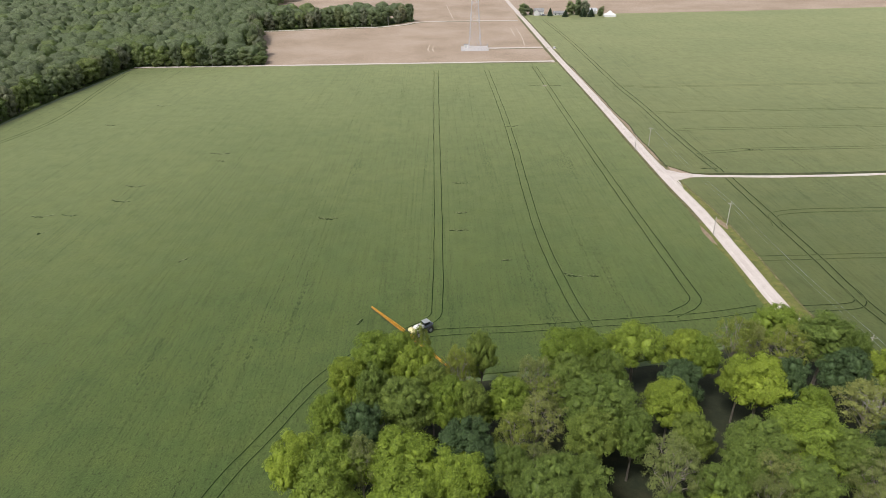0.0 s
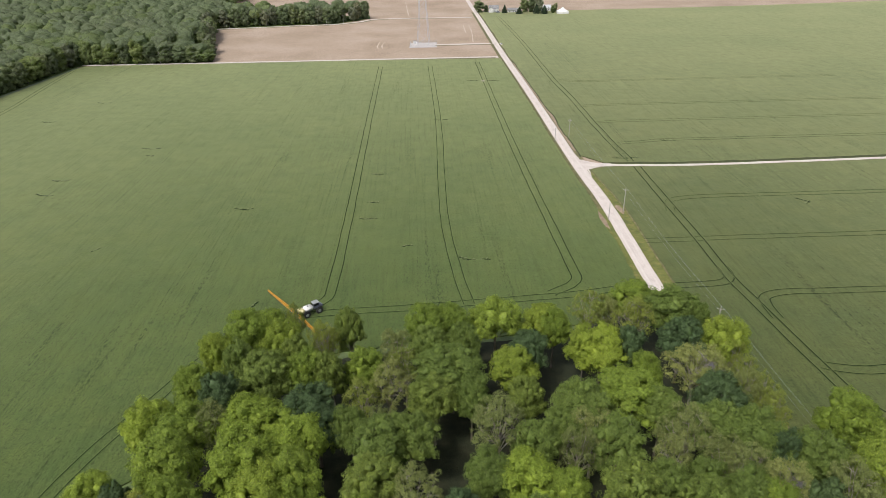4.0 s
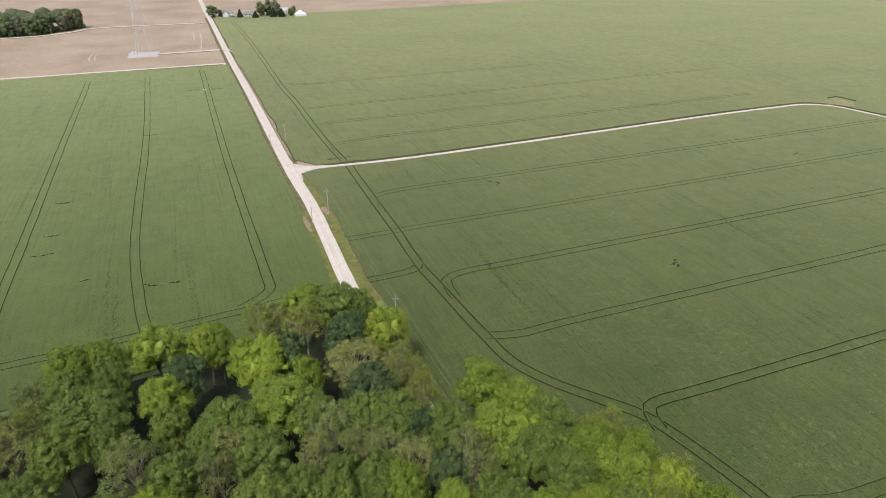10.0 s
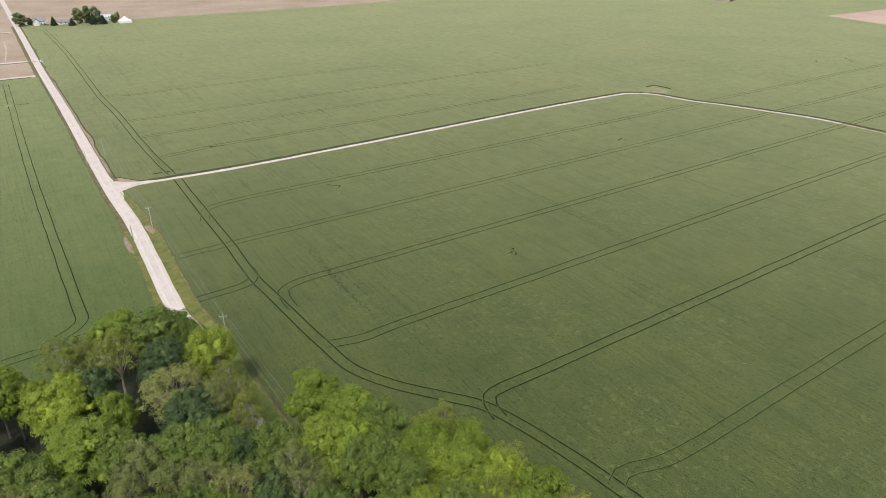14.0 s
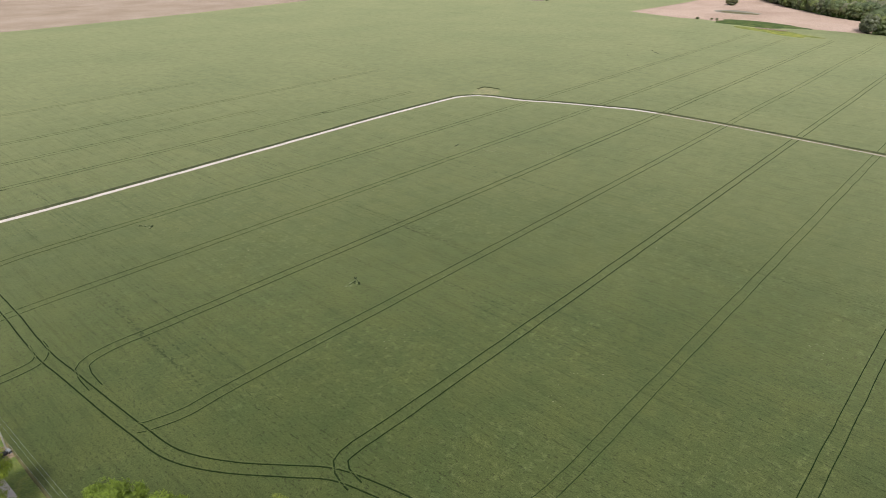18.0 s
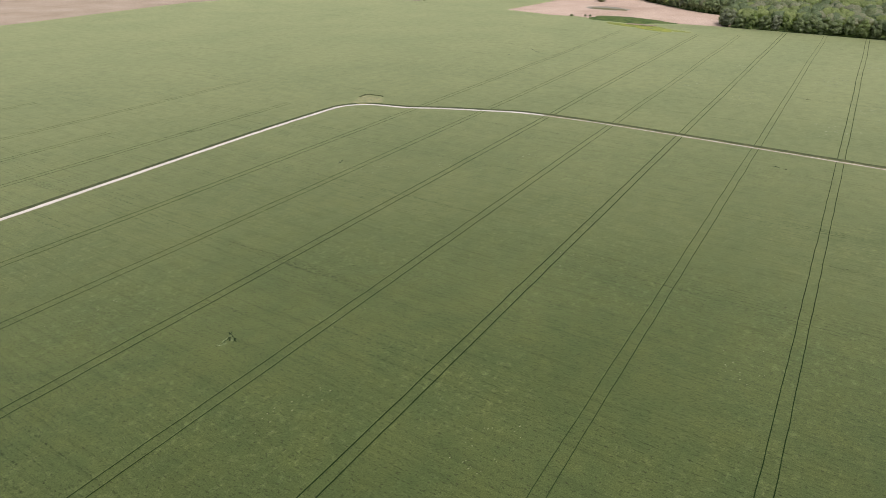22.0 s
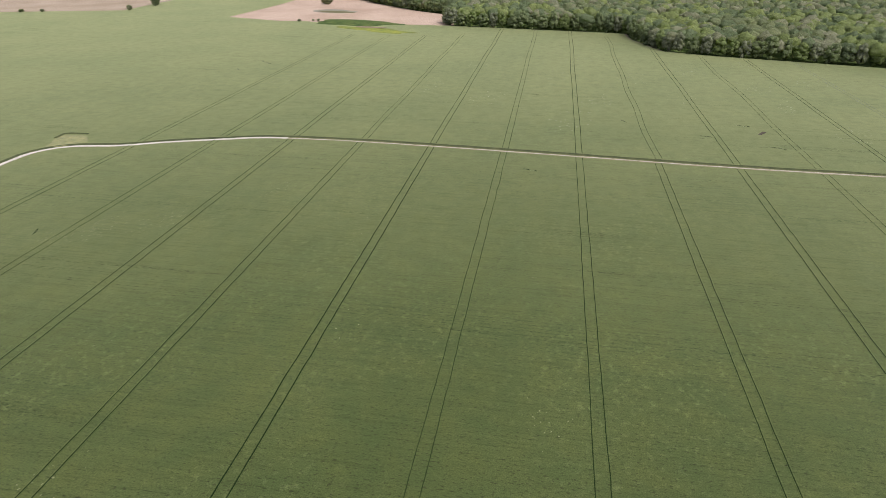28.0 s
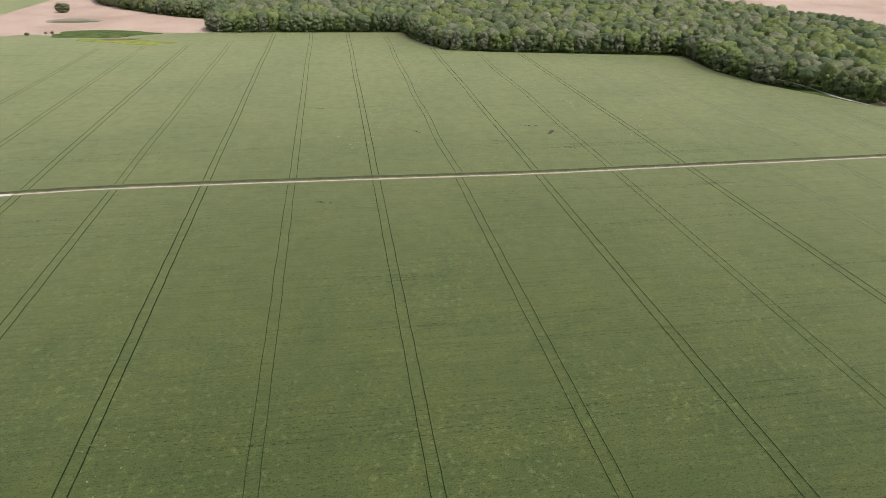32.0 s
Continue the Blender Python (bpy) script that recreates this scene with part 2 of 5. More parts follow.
PALE_CROP = surface("pale_thin_crop", (0.07, 0.095, 0.035), (0.1, 0.125, 0.052), (0.155, 0.165, 0.085), (0.8, 4.0), 0.9, bump=0.6, depth=0.1, sheen=0.85, gloss=0.1)
TUFT = surface("thin_yellowed_crop", (0.11, 0.135, 0.06), (0.16, 0.175, 0.09), (0.23, 0.23, 0.135), (0.8, 4.0), 0.9, bump=0.6, depth=0.1, sheen=0.85, gloss=0.1)
for m in (PALE_CROP, TUFT):
    m.node_tree.nodes["Principled BSDF"].inputs["Sheen Roughness"].default_value = 0.38
    m.node_tree.nodes["Principled BSDF"].inputs["Sheen Tint"].default_value = (1.0, 0.98, 0.68, 1)
MEADOW = surface("rough_grass", (0.06, 0.095, 0.028), (0.085, 0.125, 0.035), (0.12, 0.15, 0.05), (0.05, 2.0), 0.9, bump=0.8, depth=0.2, sheen=0.2)
ISLAND = surface("uncut_grass", (0.045, 0.075, 0.025), (0.075, 0.11, 0.034), (0.12, 0.145, 0.05), (0.09, 0.8), 0.95, bump=0.8, depth=0.3, gloss=0.1)
MUSTARD = surface("yellow_weeds", (0.12, 0.155, 0.03), (0.2, 0.225, 0.035), (0.28, 0.28, 0.045), (0.12, 1.0), 0.9, bump=0.8, depth=0.2)
# near-black floor tone under the grove and the roadside trees
DARK_FLOOR = surface("wood_floor", (0.014, 0.020, 0.008), (0.022, 0.028, 0.011), (0.04, 0.04, 0.018), (0.3, 3.0), 0.95, bump=0.8, depth=0.15)
BARK = surface("bark", (0.10, 0.085, 0.07), (0.15, 0.13, 0.11), (0.22, 0.20, 0.17), (0.8, 6.0), 0.9, bump=0.8, depth=0.05, source="object")
PALE_BARK = surface("pale_bark", (0.2, 0.175, 0.15), (0.28, 0.25, 0.22), (0.36, 0.33, 0.3), (0.8, 6.0), 0.9, bump=0.8, depth=0.05, source="object")
LEAF = {
    "bright": foliage("leaves_bright", (0.116, 0.174, 0.022), (0.195, 0.262, 0.034), 0.14),
    "vivid": foliage("leaves_vivid", (0.153, 0.22, 0.025), (0.241, 0.316, 0.039), 0.14),
    "green": foliage("leaves_green", (0.085, 0.131, 0.025), (0.148, 0.202, 0.04), 0.14),
    "dark": foliage("leaves_dark", (0.041, 0.076, 0.029), (0.077, 0.122, 0.043), 0.14),
    "olive": foliage("leaves_olive", (0.139, 0.17, 0.05), (0.209, 0.241, 0.078), 0.14),
    "yellow": foliage("leaves_yellow", (0.144, 0.18, 0.034), (0.213, 0.253, 0.048), 0.14),
    # far leaves: distance haze is put into the colour, paler and greyer
    "far_green": foliage("hazed_leaves_green", (0.167, 0.213, 0.125), (0.241, 0.291, 0.169), 0.55, 1.0),
    "far_dark": foliage("hazed_leaves_dark", (0.158, 0.199, 0.123), (0.234, 0.273, 0.161), 0.55, 1.0),
    "far_olive": foliage("hazed_leaves_olive", (0.211, 0.231, 0.171), (0.293, 0.313, 0.233), 0.55, 1.0),
    "far_bright": foliage("hazed_leaves_bright", (0.177, 0.23, 0.106), (0.257, 0.315, 0.141), 0.55, 1.0),
    "conifer": foliage("needles", (0.014, 0.030, 0.014), (0.030, 0.055, 0.022), 0.1),
}
WHITE = painted("white_paint", (0.78, 0.78, 0.77), 0.45)
WHITE_WALL = painted("white_boards", (0.74, 0.74, 0.72), 0.6)
ROOF_GREY = surface("grey_shingle", (0.16, 0.16, 0.17), (0.22, 0.22, 0.23), (0.28, 0.28, 0.29), (0.8, 8.0), 0.85, source="object")
DARK_GLASS = painted("dark_glass", (0.02, 0.025, 0.03), 0.08, 0.0, 0.02)
BLACK = painted("black_rubber", (0.022, 0.022, 0.024), 0.7)
DARK_STEEL = painted("dark_steel", (0.07, 0.075, 0.085), 0.5, 0.3)
STEEL = painted("galvanised_steel", (0.42, 0.44, 0.47), 0.5, 0.5)
# mast steel, its colour lifted and blued to paint the haze before it
MAST_PAINT = painted("hazed_mast_steel", (0.52, 0.55, 0.64), 0.6)
BOOM_YELLOW = painted("boom_yellow", (0.62, 0.30, 0.03), 0.45)
TANK_CREAM = painted("cream_tank", (0.72, 0.66, 0.36), 0.4)
BLUE_GREY = painted("blue_grey_paint", (0.16, 0.18, 0.24), 0.4)
POLE_WOOD = surface("grey_pole_wood", (0.30, 0.28, 0.25), (0.38, 0.36, 0.33), (0.46, 0.44, 0.41), (0.7, 6.0), 0.85, source="object")
CONCRETE = surface("pale_pad", (0.42, 0.39, 0.39), (0.47, 0.44, 0.44), (0.52, 0.49, 0.49), (0.2, 5.0), 0.9, bump=0.2)
LIGHT_RED = painted("signal_red", (0.5, 0.05, 0.03), 0.5)

# ---- building helpers ----
def link(name, mesh, material=None, parent=None, label="", smooth=False):
    if material:
        mesh.materials.append(material)
    if smooth:
        mesh.shade_smooth()
    ob = new(name, mesh)
    ob.parent = parent
    if label:
        ob["label"] = label
    return ob


def part(name, bm, material, parent=None, label="", smooth=False):
    me = bpy.data.meshes.new(name)
    bm.normal_update()
    bm.to_mesh(me)
    bm.free()
    return link(name, me, material, parent, label, smooth)


def base_of(name, x=0.0, y=0.0, z=0.0, turn=0.0):
    e = new(name)
    e.empty_display_size = 0.5
    e.matrix_basis = pose(x, y, z, 0, 0, turn)
    return e


def structure(ob, label, category):
    return tagged(ob, label, category, kind="structure")


def glide(points, step=3.0):
    """A smooth line through plan points, in even steps."""
    p = [Vector((q[0], q[1], 0)) for q in points]
    p = [p[0] * 2 - p[1]] + p + [p[-1] * 2 - p[-2]]
    out = []
    for a, b, c, d in zip(p, p[1:], p[2:], p[3:]):
        n = max(1, int((c - b).length / step))
        for i in range(n):
            u = i / n
            out.append(0.5 * ((2 * b) + (c - a) * u + (2 * a - 5 * b + 4 * c - d) * u * u + (3 * b - a - 3 * c + d) * u ** 3))
    return out + [p[-2]]


def offset(line, d, wobble=0.0, seed=0.0):
    """The line moved to its right by d metres."""
    out = []
    for i, p in enumerate(line):
        t = (line[min(i + 1, len(line) - 1)] - line[max(i - 1, 0)]).normalized()
        w = wobble * noise.noise(Vector((p.x * 0.11 + seed, p.y * 0.11, seed))) if wobble else 0.0
        w += 0.3 * wobble * noise.noise(Vector((p.x * 0.9 + seed, p.y * 0.9, seed))) if wobble else 0.0
        out.append(p + Vector((t.y, -t.x, 0)) * (d + w))
    return out


def strip(name, line, profile, material, parent=None, label="", wobble=0.0, seed=0.0, edging=None, own=3.7):
    """A band along a line; profile: (offset, height) across it, from left to right."""
    rows = [offset(line, d, wobble, seed + own * k) for k, (d, z) in enumerate(profile)]
    n, w = len(line), len(profile)
    verts = [(rows[k][i].x, rows[k][i].y, profile[k][1]) for i in range(n) for k in range(w)]
    faces = [(i * w + k, i * w + k + 1, i * w + w + k + 1, i * w + w + k) for i in range(n - 1) for k in range(w - 1)]
    faces = [f[::-1] for f in faces]
    me = bpy.data.meshes.new(name)
    me.from_pydata(verts, [], faces)
    me.update()
    if sum(p.normal.z for p in me.polygons) < 0:
        me.flip_normals()
    ob = link(name, me, material, parent, label, smooth=True)
    if edging:
        me.materials.append(edging)
        for i, p in enumerate(me.polygons):
            k = i % (w - 1)
            p.material_index = 0 if k in (2, 3) else 1
    return ob


def sheet(name, outline, top, thick, material, parent=None, label="", ragged=0.0, step=4.0):
    """A flat body with a plan outline and a thickness; ragged: how far its edge wanders."""
    pts = []
    for a, b in zip(outline, list(outline[1:]) + [outline[0]]):
        a, b = Vector((a[0], a[1], 0)), Vector((b[0], b[1], 0))
        n = max(1, int((b - a).length / step)) if ragged else 1
        for i in range(n):
            p = a.lerp(b, i / n)
            if ragged:
                p += Vector((noise.noise(p * 0.3), noise.noise(p * 0.3 + Vector((9, 4, 2))), 0)) * ragged
            pts.append(p)
    bm = bmesh.new()
    up = [bm.verts.new((p.x, p.y, top)) for p in pts]
    f = bm.faces.new(up)
    bm.normal_update()
    if f.normal.z < 0:
        f.normal_flip()
    if thick:
        low = [bm.verts.new((p.x, p.y, top - thick)) for p in pts]
        for i in range(len(pts)):
            j = (i + 1) % len(pts)
            bm.faces.new((up[i], up[j], low[j], low[i]))
        bmesh.ops.recalc_face_normals(bm, faces=[g for g in bm.faces if g is not f])
    bmesh.ops.triangulate(bm, faces=[f])
    return part(name, bm, material, parent, label)


def box(bm, x0, y0, z0, x1, y1, z1, bevel=0.0):
    r = bmesh.ops.create_cube(bm, size=1.0, matrix=Matrix.LocRotScale(((x0 + x1) / 2, (y0 + y1) / 2, (z0 + z1) / 2), None, (x1 - x0, y1 - y0, z1 - z0)))
    if bevel:
        es = {e for v in r["verts"] for e in v.link_edges}
        bmesh.ops.bevel(bm, geom=list(es), offset=bevel, segments=2, affect="EDGES")
    return bm


def rod(bm, a, b, r0, r1=None, sides=8):
    a, b = Vector(a), Vector(b)
    d = b - a
    m = Matrix.Translation((a + b) / 2) @ d.to_track_quat("Z", "Y").to_matrix().to_4x4()
    bmesh.ops.create_cone(bm, cap_ends=True, segments=sides, radius1=r0, radius2=r0 if r1 is None else r1, depth=d.length, matrix=m)
    return bm


# ---- the lie of the land: road, lanes, fields ----
ROAD = [(-40, 1240), (7.8, 941.7), (41, 735), (70, 552), (92, 420), (113, 288), (122.3, 237), (130.5, 175.5), (133.6, 162), (141.3, 121), (148, 90), (160, 40), (178, -40), (200, -140)]
LANE_EAST = [(117, 281.5), (140, 283), (170, 286), (222, 295), (300, 309.5), (352, 319), (400, 326), (418, 326.5), (431, 317), (440, 296), (452, 279), (466, 255), (476, 236), (483, 208), (488, 178), (494, 130), (500, 77), (508, 5), (520, -75), (535, -176), (560, -330)]
LANE_NORTH = [(-262, 488), (-220, 493), (-148, 502), (-40, 517), (66, 531)]
LANE_FAR = [(-238, 671), (-200, 682), (-155, 695), (-115, 705), (-92, 722), (-78, 742), (-40, 751), (30, 757)]
LANE_PAD = [(10, 585), (40, 589), (64, 592.5)]
LANE_WOOD = [(715, -207), (704, -212.5), (680, -218), (658, -222), (630, -236), (590, -262)]
FARM_DRIVE = [(32, 810), (55, 806), (90, 803), (125, 800)]
GROUND_Z = -0.35

bm = bmesh.new()
bmesh.ops.create_grid(bm, x_segments=24, y_segments=24, size=4800, matrix=Matrix.Translation((300, 300, GROUND_Z)))
ground = structure(part("ground", bm, SOIL), "tilled brown farmland soil stretching to the horizon", "ground")

road_line = glide(ROAD, 4.0)
road = structure(strip("road", road_line, [(-2.6, -0.30), (-2.1, -0.24), (-1.3, -0.22), (-0.6, -0.20), (0.6, -0.20), (1.3, -0.22), (2.1, -0.24), (2.6, -0.30)], GRAVEL, wobble=0.35), "straight pale gravel road between the fields", "road")
for d in (-1.15, 1.15):
    strip("wheel_path", road_line, [(d - 0.42, -0.215), (d, -0.195), (d + 0.42, -0.215)], GRAVEL_WORN, road, "smoother, whiter wheel path", 0.15, d)
road_side = [q - p for p, q in zip(road_line, offset(road_line, 1.0))]


def east_reach(y):
    """How far the crop keeps from the road's middle on the east side: close and uneven north of the lane, wider south of it."""
    if y > 281:
        return 3.7 + 1.9 * max(0.0, noise.noise(Vector((y * 0.035, 2.2, 0)))) + 0.35 * noise.noise(Vector((y * 0.2, 7.1, 0)))
    return 3.9 + 2.2 * min(1.0, max(0.0, (277 - y) / 45)) + 0.3 * noise.noise(Vector((y * 0.2, 3.1, 0)))


def west_reach(y):
    return 4.1 + 1.5 * math.exp(-((y - 221) / 11) ** 2) + 0.5 * max(0.0, min(1.0, (210 - y) / 20)) + 0.35 * noise.noise(Vector((y * 0.15, 5.4, 0)))


def roadside(name, side, reach, bands, y0, y1, material, label, category="grass verge"):
    """A band along the road; bands: (share of the way from the gravel to the crop, height, metres added)."""
    rows = [(p, w) for p, w in zip(road_line, road_side) if y0 <= p.y <= y1]
    verts, k = [], len(bands)
    for p, w in rows:
        for share, z, more in bands:
            q = p + w * side * (2.3 + (reach(p.y) - 2.3) * share + more)
            verts.append((q.x, q.y, z))
    faces = [(i * k + j, i * k + j + 1, i * k + k + j + 1, i * k + k + j) for i in range(len(rows) - 1) for j in range(k - 1)]
    me = bpy.data.meshes.new(name)
    me.from_pydata(verts, [], faces)
    me.update()
    if sum(f.normal.z for f in me.polygons) < 0:
        me.flip_normals()
    structure(link(name, me, material, smooth=True), label, category)


GRASS_BAND = [(0, -0.29, 0), (0.35, -0.19, 0), (0.7, -0.16, 0), (1, -0.2, 0.9)]
roadside("verge_west", 1, west_reach, GRASS_BAND, -140, 236, VERGE, "yellow-green grass verge along the gravel road")
roadside("verge_west_north", 1, west_reach, GRASS_BAND, 232, 800, VERGE_TAN, "thin dry grass verge along the gravel road")
roadside("verge_east", -1, east_reach, [(0, -0.29, 0), (0.3, -0.2, 0), (0.55, -0.28, 0), (0.85, -0.16, 0), (1, -0.2, 0.8)], 158, 277, VERGE, "yellow-green grass verge with a shallow ditch")
roadside("verge_east_south", -1, east_reach, [(0, -0.29, 0), (0.3, -0.2, 0), (0.55, -0.26, 0), (0.85, -0.14, 0), (1, -0.2, 0.8)], -140, 162, VERGE_FRESH, "fresh green grass verge beside the grove")
roadside("verge_east_north", -1, east_reach, [(0, -0.29, 0), (0.4, -0.2, 0), (1, -0.2, 0.8)], 287, 800, VERGE_TAN, "thin dry grass verge between road and crop")
roadside("bare_bank_east", -1, east_reach, [(0.25, -0.24, 0), (0.5, -0.12, 0), (0.9, -0.14, 0)], 300, 505, BARE, "bare brown bank along the road", "bare soil")
roadside("verge_rim", -1, east_reach, [(1, -0.16, -0.25), (1, 0.05, 0), (1, 0.0, 0.3)], -20, 275, VERGE_TAN, "thin dry rim between the verge and the crop")
roadside("ditch_rim", -1, east_reach, [(1, -0.16, -0.3), (1, 0.1, 0), (1, 0.0, 0.35)], 289, 520, DARK_GROWTH, "dark overgrown rim between the bank and the crop")
lane_line = glide(LANE_EAST, 3.0)
turn_off = next(i for i, p in enumerate(lane_line) if p.x > 430 and p.y < 226)
lane = structure(strip("farm_lane", lane_line[:turn_off + 1], [(-1.35, -0.3), (-1.0, -0.24), (0, -0.2), (1.0, -0.24), (1.35, -0.3)], GRAVEL, wobble=0.3), "narrow pale gravel farm lane through green crop", "lane")
for d in (-0.7, 0.7):
    strip("wheel_path", lane_line[:turn_off + 1], [(d - 0.3, -0.215), (d, -0.2), (d + 0.3, -0.215)], GRAVEL_WORN, lane, "whiter wheel path", 0.15, d)
structure(strip("farm_lane", lane_line[turn_off:], [(-0.35, -0.3), (-0.15, -0.22), (0.15, -0.19), (0.45, -0.22), (0.65, -0.3)], GRAVEL_DULL, wobble=0.3), "overgrown end of the gravel farm lane", "lane")
structure(strip("lane_middle", lane_line[turn_off:], [(-1.5, -0.3), (-1.2, -0.18), (-0.7, -0.16), (-0.25, -0.31)], VERGE_TAN, wobble=0.2, seed=6), "dry grass grown over half of the farm lane", "grass verge")
lane_start = next(i for i, p in enumerate(lane_line) if p.x > 127)
# olive bank whose dark colour also paints the shade below the crop's edge
structure(strip("lane_bank", lane_line[lane_start:], [(-3.3, -0.05), (-2.7, 0.22), (-1.9, 0.05), (-1.25, -0.29)], DARK_GROWTH, wobble=0.6, seed=2), "olive growth beside the farm lane, darkened for the crop edge's shade", "grass verge")
structure(strip("lane_edge", lane_line[lane_start:], [(1.2, -0.29), (2.0, -0.14), (2.7, -0.3)], VERGE, wobble=0.4, seed=4), "thin grass edge beside the farm lane", "grass verge")
for line, w, label in ((LANE_NORTH, 2.2, "pale field lane between green crop and brown soil"), (LANE_FAR, 2.4, "curving pale field lane below a belt of trees"), (LANE_PAD, 2.9, "short gravel drive to the mast's pad"), (FARM_DRIVE, 2.2, "gravel farmyard drive"), (LANE_WOOD, 1.6, "pale lane along the edge of a wood")):
    ln_ = glide(line, 4.0)
    structure(strip("field_lane", ln_, [(-w, -0.3), (-w * 0.6, -0.2), (0, -0.17), (w * 0.6, -0.2), (w, -0.3)], GRAVEL, wobble=0.5, seed=w), label, "lane")
    if w > 1.8:
        structure(strip("lane_grass", ln_, [(w * 0.9, -0.28), (w + 1.2, -0.1), (w + 2.6, -0.3)], VERGE_TAN, wobble=0.5, seed=w + 3), "strip of dry grass beside a field lane", "grass verge")

# the crops are bodies with a ragged edge, standing a hand above the bare ground
road_west = [p + w * west_reach(p.y) for p, w in zip(road_line, road_side)]
road_east = [p - w * east_reach(p.y) for p, w in zip(road_line, road_side)]


def between(line, y0, y1):
    return [(p.x, p.y) for p in line if y1 <= p.y <= y0]


CROP_TOP = 0.0
field_west = structure(sheet("crop_field_west", between(road_west, 525, 176) + [(126, 170), (112, 156), (98, 148), (70, 141), (44, 134), (26, 123), (17, 104), (13, 88), (6, 80), (3, 60), (2, 20), (0, -60), (-420, -60), (-330, 180), (-243, 300), (-252, 387), (-258, 482), (-220, 489), (-148, 497.5), (-40, 513)], CROP_TOP, 0.4, CROP_WEST, ragged=0.5), "wide field of even green cereal crop with wheel tracks", "crop field")
lane_north_side, lane_south_side = offset(lane_line, -2.9), offset(lane_line, 2.2)
north_edge = [(p.x, p.y) for p in lane_north_side if p.x > 124]
south_edge = [(p.x, p.y) for p in lane_south_side if p.x > 124]
field_north = structure(sheet("crop_field_north", list(reversed(between(road_east, 800, 292))) + [(62, 800), (140, 812), (300, 838), (440, 868), (660, 928), (780, 910), (893, 545), (884, 470), (893, 443), (885, 400), (905, 343), (920, 272), (930, 84), (892, 76), (829, 43), (820, 0), (812, -114), (806, -166), (745, -169), (699, -186), (640, -226), (600, -330)] + list(reversed(north_edge)), CROP_TOP, 0.4, CROP_EAST, ragged=0.5), "vast field of green cereal crop beyond the farm lane", "crop field")
field_south = structure(sheet("crop_field_south", south_edge + [(560, -420), (230, -420), (200, 40), (188, 72), (178, 90), (164, 101), (153.5, 107)] + list(reversed(between(road_east, 276, 108))), CROP_TOP, 0.4, CROP_EAST, ragged=0.5), "green cereal field with parallel wheel tracks", "crop field")


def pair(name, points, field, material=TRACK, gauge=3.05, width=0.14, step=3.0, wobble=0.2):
    """Two wheel tracks pressed into the crop, the gap's shade put into their colour, with the crop standing up along
    them.
    """
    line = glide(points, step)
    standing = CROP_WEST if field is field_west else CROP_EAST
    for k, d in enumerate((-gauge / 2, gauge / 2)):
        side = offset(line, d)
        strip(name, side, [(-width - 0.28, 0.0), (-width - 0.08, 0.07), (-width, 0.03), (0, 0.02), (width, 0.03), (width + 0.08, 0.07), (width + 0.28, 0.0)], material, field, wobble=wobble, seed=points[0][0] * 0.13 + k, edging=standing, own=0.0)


# east: parallel tramlines a boom's width apart
ANG, FIRST, SPACING = radians(-81.514), -221.37, 36.6
ACROSS, ALONG = Vector((math.cos(ANG), math.sin(ANG), 0)), Vector((-math.sin(ANG), math.cos(ANG), 0))


def on_line(k, x):
    """The point of tramline k (0 is the northernmost south of the lane) at that x."""
    p = ACROSS * (FIRST + SPACING * k)
    q = p + ALONG * ((x - p.x) / ALONG.x)
    return (q.x, q.y)


def cross_lane(k):
    """Where tramline k meets the lane."""
    best = min(lane_line[40:], key=lambda p: abs(p.dot(ACROSS) - (FIRST + SPACING * k)))
    return best.x


# each line swings out of the headland pair in a tight curve
starts = {
    0: [(145.6, 232), (146.3, 238), (147, 242), (151, 244.8)],
    1: [(132.2, 206), (148.8, 208.6)],
    2: [(160.9, 160), (160, 166.5), (160.3, 170.3), (163.2, 173.2), (170, 175.4)],
    3: [(164.3, 139.6), (166.2, 138.9), (169.5, 138.5), (175, 138.4)],
    4: [(191.9, 96.5), (192.1, 101.5), (193.3, 104), (198, 105.6)],
    5: [(203.4, 70.6), (206, 72.4), (209, 72.6)],
}
ends = {0: 820, 1: 832, 2: 846, 3: 868, 4: 914, 5: 921, 6: 926, 7: 900, 8: 838, 9: 812, 10: 812, 11: 806, 12: 740, 13: 690, 14: 640}
for k in range(15):
    faint = TRACK_GONE if k >= 11 else TRACK_FAINT if k in (0, 1, 5, 9) else TRACK
    cut = cross_lane(k)
    begin = starts.get(k, [(190 + 6 * k, on_line(k, 190 + 6 * k)[1])])
    x0 = begin[-1][0] + (12 if k in starts else 30)
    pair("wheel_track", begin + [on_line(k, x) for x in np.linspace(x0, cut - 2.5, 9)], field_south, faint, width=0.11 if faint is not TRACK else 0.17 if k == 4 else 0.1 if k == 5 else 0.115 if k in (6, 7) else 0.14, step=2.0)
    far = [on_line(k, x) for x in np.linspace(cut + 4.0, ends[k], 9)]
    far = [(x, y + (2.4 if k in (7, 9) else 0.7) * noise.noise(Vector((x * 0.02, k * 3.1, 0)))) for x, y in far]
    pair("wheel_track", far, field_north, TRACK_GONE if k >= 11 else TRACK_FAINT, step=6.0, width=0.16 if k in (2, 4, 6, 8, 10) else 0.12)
for k, begin, reach, w in ((-1.97, [(132.6, 305), (134, 310), (137.5, 313.8), (146, 316)], 400, 0.09), (-2.9, [(128, 349)], 300, 0.06), (-3.83, [(119.5, 376), (121.5, 381.8), (127, 383.8)], 420, 0.08), (-5.5, [(107, 442), (109.6, 447.5), (115, 449)], 300, 0.06)):
    pair("wheel_track", begin + [on_line(k, x) for x in np.linspace(begin[-1][0] + 14, reach, 9)], field_north, TRACK_FAINT, step=3.0, width=w)
